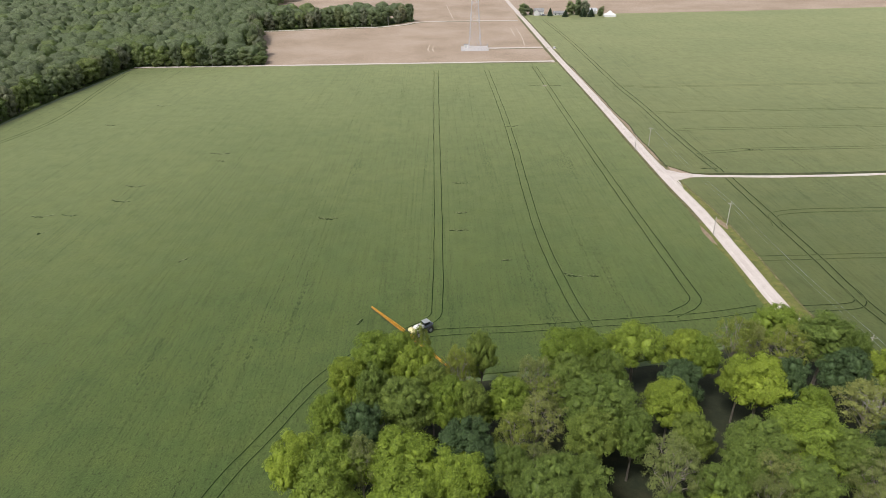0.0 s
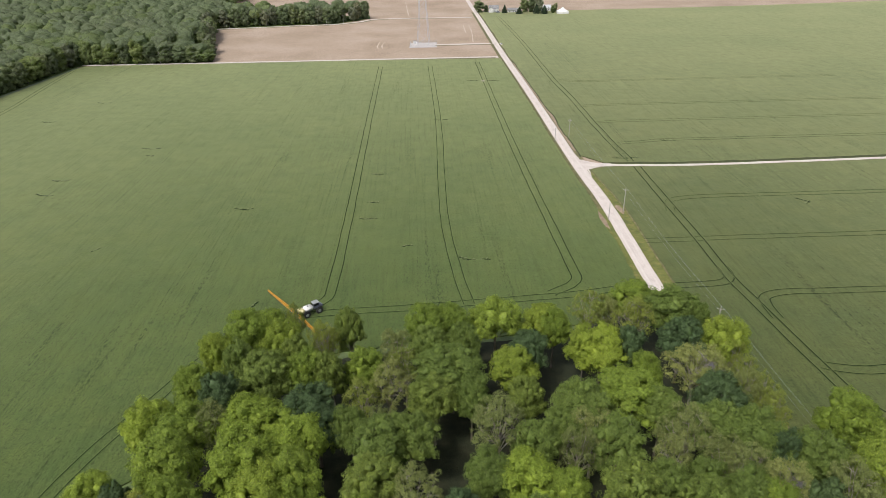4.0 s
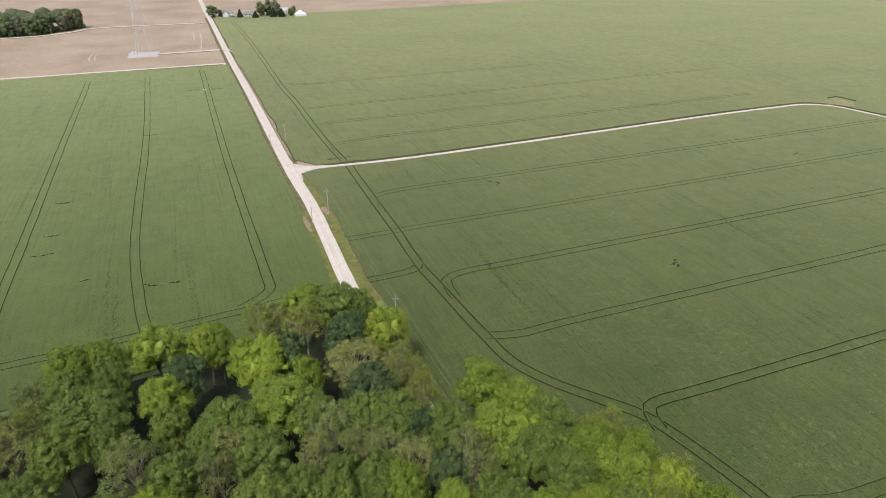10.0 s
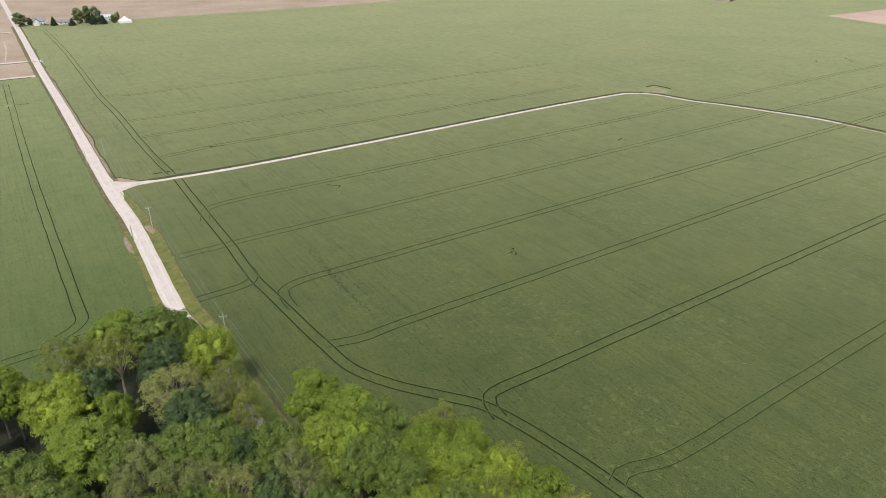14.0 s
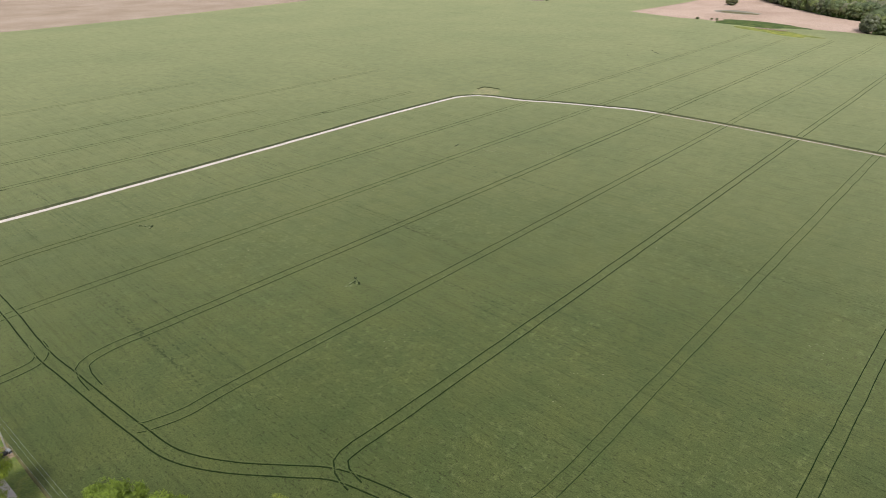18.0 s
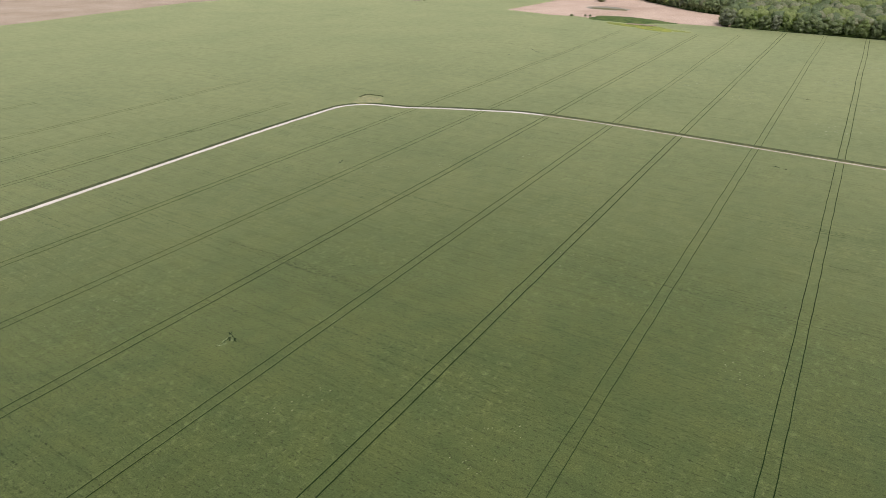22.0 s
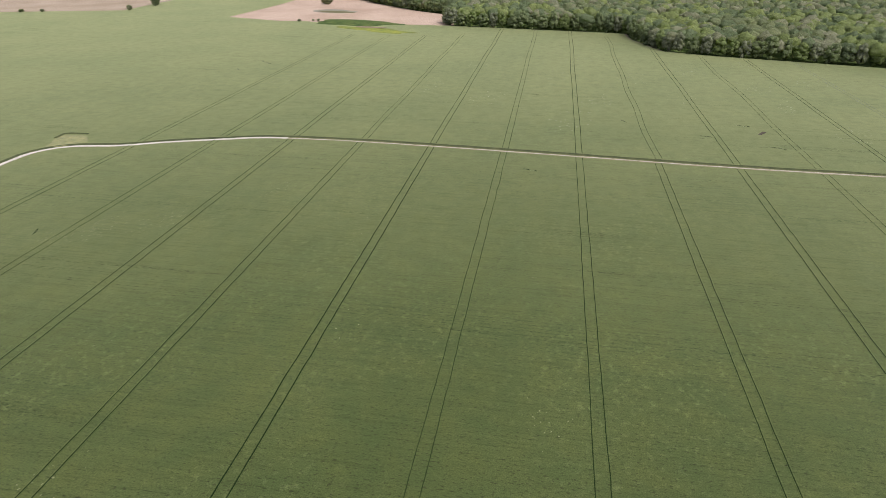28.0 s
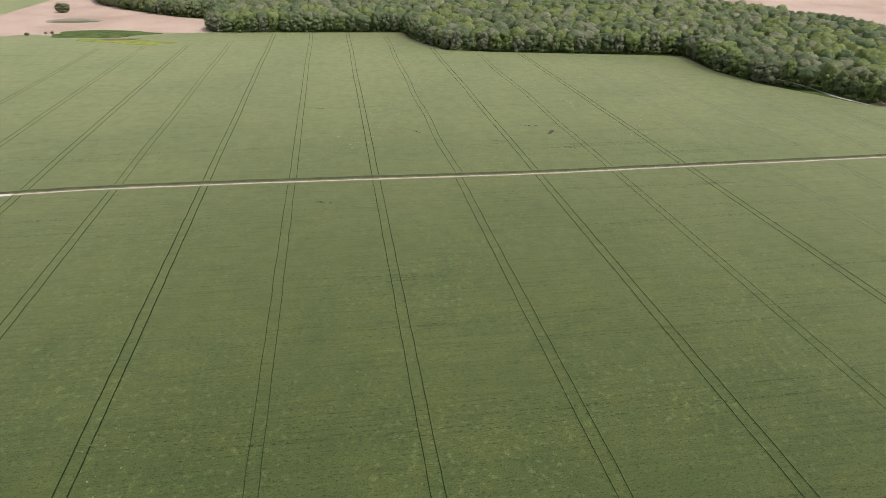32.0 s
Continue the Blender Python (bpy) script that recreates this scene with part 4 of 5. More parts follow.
def plant(kind, x, y, radius, height):
    n = planted.get(kind, 0)
    planted[kind] = n + 1
    slot = (kind, n % (4 if kind in ("bright", "green") else 3))
    m = Matrix.LocRotScale((x, y, GROUND_Z), Euler((random.uniform(-0.05, 0.05), random.uniform(-0.05, 0.05), random.uniform(0, math.tau))), (radius / 6.0, radius / 6.0, height / 15.0))
    if slot not in models:
        models[slot] = near_model(kind, len(models) * 17 + 5)
        models[slot].matrix_basis = m
        return models[slot]
    src = models[slot]
    keep = src.matrix_basis.copy()
    src.matrix_basis = Matrix.Identity(4)
    made = copy_thing(src, m)
    src.matrix_basis = keep
    return made


# plan places and crown radii of the trees that stand out, by colour
BRIGHT_TREES = [(151.8, 89.7, 6.1), (44.2, 107.7, 5.0), (31.0, 123.1, 4.8), (24.9, 88.7, 7.0), (26.9, 79.2, 6.8), (32.5, 72.3, 5.1), (45.8, 75.2, 6.1), (51.4, 78.3, 5.5), (55.6, 112.9, 5.0), (67.5, 130.1, 6.1), (72.7, 132.5, 5.4), (83.6, 134.2, 7.0), (88.6, 115.7, 5.6), (94.8, 134.5, 6.1), (118.2, 147.1, 6.6), (137.1, 130.2, 6.1), (112.8, 109.1, 8.0), (98.7, 81.5, 4.5), (132.6, 81.9, 4.6), (175.8, 77.3, 5.3), (179.5, 64.3, 4.5), (164.3, 71.3, 4.9), (179.3, 82.3, 4.4), (153.8, 105.8, 5.8), (171.8, 85.6, 6.0), (26.5, 120.5, 6.2), (21.8, 113.5, 4.6), (34.5, 117.5, 5.0), (21.5, 102.5, 4.8), (97.7, 132.5, 4.4), (104.4, 125.3, 4.4), (176.4, 79.2, 5.4), (184.8, 67.6, 5.4), (161.1, 99.2, 6.0), (155.9, 71.4, 5.0)]
VIVID_TREES = [(158.3, 87.6, 5.9), (12.0, 76.5, 4.6), (18.6, 87.6, 5.5), (38.0, 91.4, 7.4), (48.4, 88.6, 6.4), (40.2, 81.7, 7.1), (91.6, 83.3, 6.3), (108.4, 123.9, 6.6), (172.9, 83.1, 5.4), (180.4, 73.4, 5.2)]
GREEN_TREES = [(35.8, 106.0, 6.5), (48.9, 109.4, 4.2), (74.9, 113.8, 8.3), (63.6, 88.7, 6.2), (69.3, 91.7, 5.6), (63.9, 80.9, 6.0), (92.9, 93.1, 4.9), (84.5, 84.5, 5.2), (57.5, 93.2, 4.5), (127.0, 141.4, 8.0), (118.1, 104.6, 5.2), (102.3, 104.3, 6.5), (98.0, 98.1, 4.9), (108.8, 95.1, 6.2), (127.5, 101.2, 6.4), (133.6, 98.2, 5.8), (116.2, 85.1, 4.6), (122.4, 88.1, 4.7), (108.3, 82.9, 5.8), (129.5, 84.2, 5.3), (120.7, 82.0, 4.5), (164.5, 86.9, 5.9), (171.2, 70.5, 5.0), (165.2, 78.5, 5.2), (150.5, 77.1, 4.4), (133.6, 139.9, 3.6), (144.9, 94.7, 5.9), (167.0, 94.0, 5.8), (157.4, 84.5, 5.0), (148.9, 71.9, 4.6)]
DARK_TREES = [(17.5, 75.0, 3.4), (30.1, 97.5, 5.0), (49.7, 95.0, 6.7), (126.9, 129.4, 6.0), (114.9, 125.2, 4.4), (130.8, 109.6, 6.1), (139.4, 96.3, 4.5), (140.6, 83.9, 4.5), (92.3, 122.0, 5.0)]
OLIVE_TREES = [(30.1, 90.8, 4.9), (61.5, 107.8, 5.5), (61.5, 121.5, 4.5), (86.0, 96.4, 6.3), (72.7, 78.6, 5.2), (111.5, 141.9, 3.9), (128.1, 119.5, 7.9), (121.7, 98.7, 5.7), (127.2, 93.2, 4.3), (130.7, 90.2, 4.9), (118.0, 93.1, 4.2), (101.4, 91.9, 4.2), (135.7, 87.1, 5.5), (145.3, 84.4, 5.5), (104.1, 97.4, 5.6), (136.0, 112.6, 3.7)]
YELLOW_TREES = [(44.9, 119.0, 4.2), (57.5, 101.5, 4.7), (106.6, 140.0, 5.5), (182.8, 76.4, 4.8), (176.5, 89.4, 4.3), (174.0, 88.0, 5.0), (179.1, 70.9, 5.2), (35, 127.4, 3.0), (44.1, 121.5, 3.4), (137.3, 125.9, 3.6), (139.3, 119.0, 4.0), (140.5, 113.4, 3.8), (141.6, 108.2, 3.8), (138.9, 103.5, 3.8), (136.5, 113.0, 3.4), (187, 60.4, 5.2)]
GROVE = {"bright": BRIGHT_TREES, "vivid": VIVID_TREES, "green": GREEN_TREES, "dark": DARK_TREES, "olive": OLIVE_TREES, "yellow": YELLOW_TREES}


def road_x(y):
    for a, b in zip(ROAD, ROAD[1:]):
        if b[1] <= y <= a[1]:
            return a[0] + (b[0] - a[0]) * (a[1] - y) / (a[1] - b[1])
    return 0.0


grown = []


def settle(kind, x, y, r):
    """Keeps a trunk off the road and plants it."""
    rx = road_x(y)
    gap = 2.9
    if x > 150:
        # the rim stands back from the tramline round the headland
        back = min(1.0, (x - 150) / 18)
        x, y = x - 4.2 * back, y - 3.0 * back
    if abs(x - rx) < gap:
        x = rx - gap if x < rx + 1.5 else rx + gap
    # the canopy is highest at the grove's west end and lower along the field and by the road
    h = 20.3 if x < 52 else 20.0 if x > 145 else 18.3 if y > 118 else 18.4
    if kind == "yellow" and 130 < x < 148:
        h = 16.6
    h *= (0.88 + 0.12 * min(1.2, r / 5.5)) * random.uniform(0.93, 1.05)
    if x < 20 and y < 85:
        h = 12.5
    grown.append((x, y, r))
    plant(kind, x, y, r, h)


for kind, spots in GROVE.items():
    for x, y, r in spots:
        settle(kind, x, y, r)


def inside(poly, x, y):
    hit = False
    for (x0, y0), (x1, y1) in zip(poly, poly[1:] + poly[:1]):
        if (y0 > y) != (y1 > y) and x < x0 + (x1 - x0) * (y - y0) / (y1 - y0):
            hit = not hit
    return hit


GROVE_WEST = [(24, -22), (22, 84), (23, 100), (28, 113), (44, 126), (70, 129), (98, 136), (120, 146), (131, 136), (138, 110), (145, 80), (150, 50), (164, -22)]
GROVE_EAST = [(177, -14), (151, 94), (155, 103), (166, 94), (175, 76), (186, 44), (204, -14)]
CLEARINGS = ((97, 114, 8.5), (75, 91, 6.5), (121, 124, 5.0))
rng_fill = random.Random(4)
for poly, tries, room in ((GROVE_WEST, 1300, 0.7), (GROVE_EAST, 450, 0.64)):
    for _ in range(tries):
        x, y = rng_fill.uniform(5, 205), rng_fill.uniform(52, 160)
        if not inside(poly, x, y) or any(math.hypot(x - a, y - b) < c for a, b, c in CLEARINGS) or abs(x - road_x(y)) < 5:
            continue
        r = rng_fill.uniform(3.8, 5.8)
        if all(math.hypot(x - a, y - b) > room * (r + c) for a, b, c in grown):
            settle(rng_fill.choice(["green", "green", "bright", "dark", "bright", "olive", "green", "yellow"]), x, y, r)


# ---- farther woods: single trees along the edges, the mass behind them as one ----
def dome(rng, squash=0.85):
    """A rounded crown of unit radius with an uneven, billowing face, open below."""
    v, f = ball_template(3)
    seed = Vector(rng.uniform(0, 90, 3))
    k = [0.95 + 0.32 * noise.noise(Vector(p) * 1.8 + seed) + 0.26 * noise.noise(Vector(p) * 3.6 + seed) + rng.normal(0, 0.03) for p in v]
    f = f[(v[f][:, :, 2] > -0.75).all(1)]
    return v * np.array(k)[:, None] * np.array([1, 1, squash]), f


def dome_quads(rng, v, f, leaves, size, lift, spread=0.3):
    """Leaf sprays over the face of a crown."""
    pick = rng.integers(0, len(f), leaves)
    w = rng.dirichlet((1, 1, 1), leaves)
    tri = v[f[pick]]
    p = (tri * w[:, :, None]).sum(1)
    n = np.cross(tri[:, 1] - tri[:, 0], tri[:, 2] - tri[:, 0])
    n /= np.linalg.norm(n, axis=1)[:, None]
    return leaf_quads(p + n * rng.uniform(-0.3, 1.0, (leaves, 1)) * lift, n + np.array([0, 0, 0.25]), size, rng, spread)


def far_crown(rng, leaves):
    """The boughs of a tree at a wood's edge, leafy down to the ground, with its leaf sprays and solid hearts."""
    lobes = lobes_of(rng, 5.5, -0.5, 15.0, 24, -0.95)
    clumps = billows(rng, lobes, 9, 1.05)
    q = np.concatenate([billow_quads(rng, [(b, k * 0.86, d) for b, k, d in clumps], leaves, 0.5, 0.35), billow_quads(rng, clumps, leaves, 0.36, 0.5)])
    return lobes, q, lumps(rng, [c for c, r in lobes], [r * 0.85 for c, r in lobes], BALL, 0.2)


def far_model(kind, seed, leaves=1500):
    lobes, q, core = far_crown(np.random.default_rng(seed), leaves)
    tree = base_of("tree")
    bm = bmesh.new()
    rod(bm, (0, 0, -0.4), (0.2, 0.1, 7.0), 0.3, 0.18, 6)
    for c, r in lobes[1:7]:
        rod(bm, (0.15, 0.1, 5.0), c, 0.13, 0.05, 4)
    part("trunk", bm, BARK, tree)
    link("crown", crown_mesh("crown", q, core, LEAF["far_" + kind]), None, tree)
    return tree


FAR_LABELS = {"green": "green broadleaf tree at a wood's edge", "dark": "dark green broadleaf tree at a wood's edge", "bright": "fresh green broadleaf tree at a wood's edge", "olive": "olive tree at a wood's edge, paled by haze in its leaf colour"}
far_models = {}


def plant_far(kind, x, y, radius, height, group):
    slot = (kind, random.randrange(2))
    m = Matrix.LocRotScale((x, y, GROUND_Z), Euler((0, 0, random.uniform(0, math.tau))), (radius / 5.5, radius / 5.5, height / 15.0))
    if slot not in far_models:
        far_models[slot] = tagged(far_model(kind, 300 + len(far_models) * 7), FAR_LABELS[kind], "tree", group)
        far_models[slot].matrix_basis = m
        return
    src = far_models[slot]
    keep = src.matrix_basis.copy()
    src.matrix_basis = Matrix.Identity(4)
    made = copy_thing(src, m)
    src.matrix_basis = keep
    tagged(made, group=group)


def lowered(x, y):
    """Young growth at the wood's corner: the trees rise away from it."""
    return min(1.0, 0.42 + 0.58 * math.hypot(x + 153, y - 512) / 60)


def edge_spots(line, spacing, depth, tall=(15.5, 20.5)):
    """Places, radii and heights of the trees along a wood's edge."""
    pts = glide(line, 1.0)
    acc = 0.0
    for a, b in zip(pts, pts[1:]):
        acc += (b - a).length
        if acc >= spacing:
            acc = random.uniform(-1.5, 1.5)
            side = Vector(((b - a).y, -(b - a).x, 0)).normalized() * -depth * random.uniform(0.5, 1.5)
            yield a.x + side.x, a.y + side.y, random.uniform(5.2, 8.2), random.uniform(*tall) * lowered(a.x, a.y)


def edge_trees(line, spacing, group, kinds, depth=3.5):
    for x, y, r, h in edge_spots(line, spacing, depth):
        plant_far(random.choice(kinds), x, y, r, h, group)


def joined(trees):
    """Many crowns, as (leaf sprays, vertices, faces), in one set of arrays."""
    starts = np.cumsum([0] + [len(v) for q, v, f in trees[:-1]])
    return np.concatenate([q for q, v, f in trees]), (np.concatenate([v for q, v, f in trees]), np.concatenate([f + s for (q, v, f), s in zip(trees, starts)]))


def edge_mass(lines, kinds):
    """The outer trees of a far wood, joined."""
    rng = np.random.default_rng(77)
    shapes = [far_crown(rng, 520)[1:] for _ in range(5)]
    buckets = {k: [] for k in kinds}
    for line, spacing, depth in lines:
        for x, y, r, h in edge_spots(line, spacing, depth):
            q, (v, f) = shapes[rng.integers(5)]
            a = rng.uniform(0, math.tau)
            turn = np.array([[math.cos(a), -math.sin(a), 0], [math.sin(a), math.cos(a), 0], [0, 0, 1]])
            grow, at = np.array([r / 5.5, r / 5.5, h / 15.0]), np.array([x, y, GROUND_Z])
            buckets[random.choice(kinds)].append(((q @ turn.T) * grow + at, (v @ turn.T) * grow + at, f))
    top = base_of("wood_edge_far")
    for k, trees in buckets.items():
        if trees:
            q, core = joined(trees)
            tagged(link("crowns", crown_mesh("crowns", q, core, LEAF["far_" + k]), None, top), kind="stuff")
    tagged(top, "row of mixed green trees along the edge of the far wood", "woodland", kind="stuff")


def tree_mass(name, poly, spacing, leaves, size, material_mix, label, tall=(15.5, 20.5), seen=None, fresh=None):
    """The crowns of a wood's inner trees, joined: nobody could count them."""
    rng = np.random.default_rng(len(name))
    xs, ys = [p[0] for p in poly], [p[1] for p in poly]
    shapes = []
    for _ in range(12):
        v, f = dome(rng, 0.85)
        shapes.append((v * 5.6 + np.array([0, 0, 10.2]), f))
    buckets = {k: [] for k in material_mix}
    x = min(xs)
    while x < max(xs):
        y = min(ys)
        while y < max(ys):
            px, py = x + rng.uniform(-0.45, 0.45) * spacing, y + rng.uniform(-0.45, 0.45) * spacing
            y += spacing
            if not inside(poly, px, py) or (seen and not seen(px, py)):
                continue
            k = material_mix[min(len(material_mix) - 1, int(max(0.0, min(0.999, noise.noise(Vector((px * 0.012, py * 0.012, 3))) * 0.9 + 0.5 + (fresh(px, py) if fresh else 0.0) + rng.normal(0, 0.13))) * len(material_mix)))]
            v, f = shapes[rng.integers(12)]
            away = min(math.hypot(px - 90, py - 5), math.hypot(px - 215, py - 50))
            q = dome_quads(rng, v, f, int(leaves * min(1.6, max(0.45, (620 / away) ** 1.5))), size, 0.9, 0.5)
            a, w = rng.uniform(0, math.tau), rng.uniform(0.9, 1.55)
            turn = np.array([[math.cos(a), -math.sin(a), 0], [math.sin(a), math.cos(a), 0], [0, 0, 1]])
            grow, at = np.array([w, w * rng.uniform(0.75, 1.2), rng.uniform(*tall) / 15.0 * lowered(px, py)]), np.array([px, py, GROUND_Z])
            buckets[k].append(((q @ turn.T) * grow + at, (v @ turn.T) * grow + at, f))
        x += spacing
    top = base_of(name)
    for k, trees in buckets.items():
        if trees:
            q, core = joined(trees)
            tagged(link("crowns", crown_mesh("crowns", q, core, LEAF[k]), None, top), kind="stuff")
    tagged(top, label, "woodland", kind="stuff")


WOOD_WEST_EDGE = [(-262, 250), (-249, 300), (-258, 387), (-266, 484), (-256, 490), (-205, 496), (-156, 506)]
WOOD_WEST_EDGE_B = [(-156, 508), (-175, 545), (-190, 575), (-215, 635), (-232, 670), (-200, 686), (-155, 699), (-118, 708), (-100, 724), (-86, 748)]
edge_trees(WOOD_WEST_EDGE, 9.5, "edge of the west wood", ["bright", "bright", "green", "dark", "olive"], 1.5)
edge_trees(WOOD_WEST_EDGE_B, 9.5, "edge of the west wood", ["green", "dark", "green", "olive"], 6.0)
WOOD_WEST = [(-262, 250), (-256, 300), (-264, 387), (-273, 490), (-205, 503), (-172, 514), (-192, 550), (-207, 581), (-232, 643), (-246, 682), (-155, 708), (-118, 716), (-92, 752), (-96, 768), (-170, 752), (-262, 760), (-310, 1000), (-760, 1000), (-760, 250)]
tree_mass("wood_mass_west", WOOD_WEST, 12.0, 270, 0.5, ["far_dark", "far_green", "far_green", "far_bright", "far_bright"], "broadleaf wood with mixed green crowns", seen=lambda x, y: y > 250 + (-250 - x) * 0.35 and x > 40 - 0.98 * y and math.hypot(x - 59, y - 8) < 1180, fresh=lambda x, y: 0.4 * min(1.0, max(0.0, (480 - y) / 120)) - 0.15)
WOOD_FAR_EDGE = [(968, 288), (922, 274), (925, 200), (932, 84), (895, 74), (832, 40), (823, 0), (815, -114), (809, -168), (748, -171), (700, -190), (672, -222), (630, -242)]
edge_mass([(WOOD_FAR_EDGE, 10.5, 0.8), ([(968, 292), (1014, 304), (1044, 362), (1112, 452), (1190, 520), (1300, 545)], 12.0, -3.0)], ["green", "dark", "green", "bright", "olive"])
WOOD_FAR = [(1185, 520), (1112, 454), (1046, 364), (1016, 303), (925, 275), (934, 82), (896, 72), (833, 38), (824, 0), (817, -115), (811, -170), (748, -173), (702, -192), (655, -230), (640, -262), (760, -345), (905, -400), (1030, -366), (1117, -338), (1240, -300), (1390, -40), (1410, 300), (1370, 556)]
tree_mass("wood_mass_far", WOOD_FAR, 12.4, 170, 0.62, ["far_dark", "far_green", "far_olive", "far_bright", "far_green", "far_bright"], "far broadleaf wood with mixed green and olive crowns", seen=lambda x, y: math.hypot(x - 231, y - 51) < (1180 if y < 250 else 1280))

rng_dead = np.random.default_rng(9)
for dx, dy, tall in ((-258.5, 343, 16.0), (-262.0, 418, 12.0)):
    dead = base_of("dead_tree", dx, dy, GROUND_Z)
    part("trunk", wood_bm(rng_dead, lobes_of(rng_dead, 4.2, 5.0, tall, 9, -0.2), tall * 1.1, 0.34, 2), PALE_BARK, dead, "bleached bare trunk and branches")
    tagged(dead, "pale leafless dead tree at the edge of the west wood", "dead tree", "dead trees")

# the south of the grove, never passed in sight, is one mass too
tree_mass("grove_mass_south", [(24, -22), (23, 47), (152, 47), (164, -22)], 10.0, 60, 0.6, ["dark", "green", "bright", "olive"], "south part of the grove with mixed green crowns", (14, 19))
tree_mass("roadside_mass_south", [(177, -14), (163, 46), (186, 46), (204, -14)], 10.0, 60, 0.6, ["green", "bright", "olive"], "south end of the roadside trees", (14, 18))

# ---- the field sprayer ----
def wheel(parent, x, y, radius, width):
    bm = bmesh.new()
    rod(bm, (x, y - width / 2, radius), (x, y + width / 2, radius), radius, sides=28)
    bmesh.ops.bevel(bm, geom=[e for e in bm.edges if abs(e.calc_length() - width) > 0.02], offset=width * 0.18, segments=2, affect="EDGES")
    for i in range(22):
        a = i / 22 * math.tau
        c = Vector((x + math.cos(a) * radius, y, radius + math.sin(a) * radius))
        bmesh.ops.create_cube(bm, size=1.0, matrix=Matrix.LocRotScale(c, Euler((0, -a, 0)), (0.07, width * 0.9, 0.09)))
    w = part("wheel", bm, BLACK, parent)
    bm = bmesh.new()
    for s in (-1, 1):
        rod(bm, (x, y + s * width * 0.36, radius), (x, y + s * width * 0.53, radius), radius * 0.58, radius * 0.5, 20)
        rod(bm, (x, y + s * width * 0.5, radius), (x, y + s * width * 0.6, radius), radius * 0.16, sides=10)
    part("rim", bm, STEEL, w, "grey wheel rim")
    return w


def boom_wing(parent, side):
    """One wing: three hinged lattice sections that taper to the tip, with nozzle pipe."""
    x = -4.4
    for y0, y1, h0, h1 in ((1.3, 7.0, 1.15, 0.95), (7.1, 13.0, 0.9, 0.65), (13.1, 18.2, 0.55, 0.3)):
        bm = bmesh.new()
        z = 1.15
        a0, a1 = side * y0, side * y1
        for dx in (-0.18, 0.18):
            rod(bm, (x + dx, a0, z), (x + dx, a1, z), 0.075, sides=6)
        rod(bm, (x, a0, z + h0), (x, a1, z + h1), 0.085, sides=6)
        n = max(4, int((y1 - y0) / 0.8))
        for i in range(n):
            u, v, w = i / n, (i + 0.5) / n, (i + 1) / n
            top = (x, a0 + (a1 - a0) * v, z + h0 + (h1 - h0) * v)
            for dx in (-0.18, 0.18):
                rod(bm, (x + dx, a0 + (a1 - a0) * u, z), top, 0.035, sides=4)
                rod(bm, (x + dx, a0 + (a1 - a0) * w, z), top, 0.035, sides=4)
            rod(bm, (x - 0.18, a0 + (a1 - a0) * u, z), (x + 0.18, a0 + (a1 - a0) * u, z), 0.03, sides=4)
        rod(bm, (x, a0, z), (x, a0, z + h0), 0.06, sides=6)
        rod(bm, (x, a1, z), (x, a1, z + h1), 0.06, sides=6)
        sec = part("boom_section", bm, BOOM_YELLOW, parent, "yellow lattice boom section")
        bm = bmesh.new()
        rod(bm, (x - 0.28, a0, z - 0.12), (x - 0.28, a1, z - 0.12), 0.03, sides=6)
        for i in range(int((y1 - y0) / 0.5)):
            yy = a0 + side * (0.25 + i * 0.5)
            rod(bm, (x - 0.28, yy, z - 0.34), (x - 0.28, yy, z - 0.12), 0.025, sides=5)
        part("nozzle_pipe", bm, DARK_STEEL, sec)


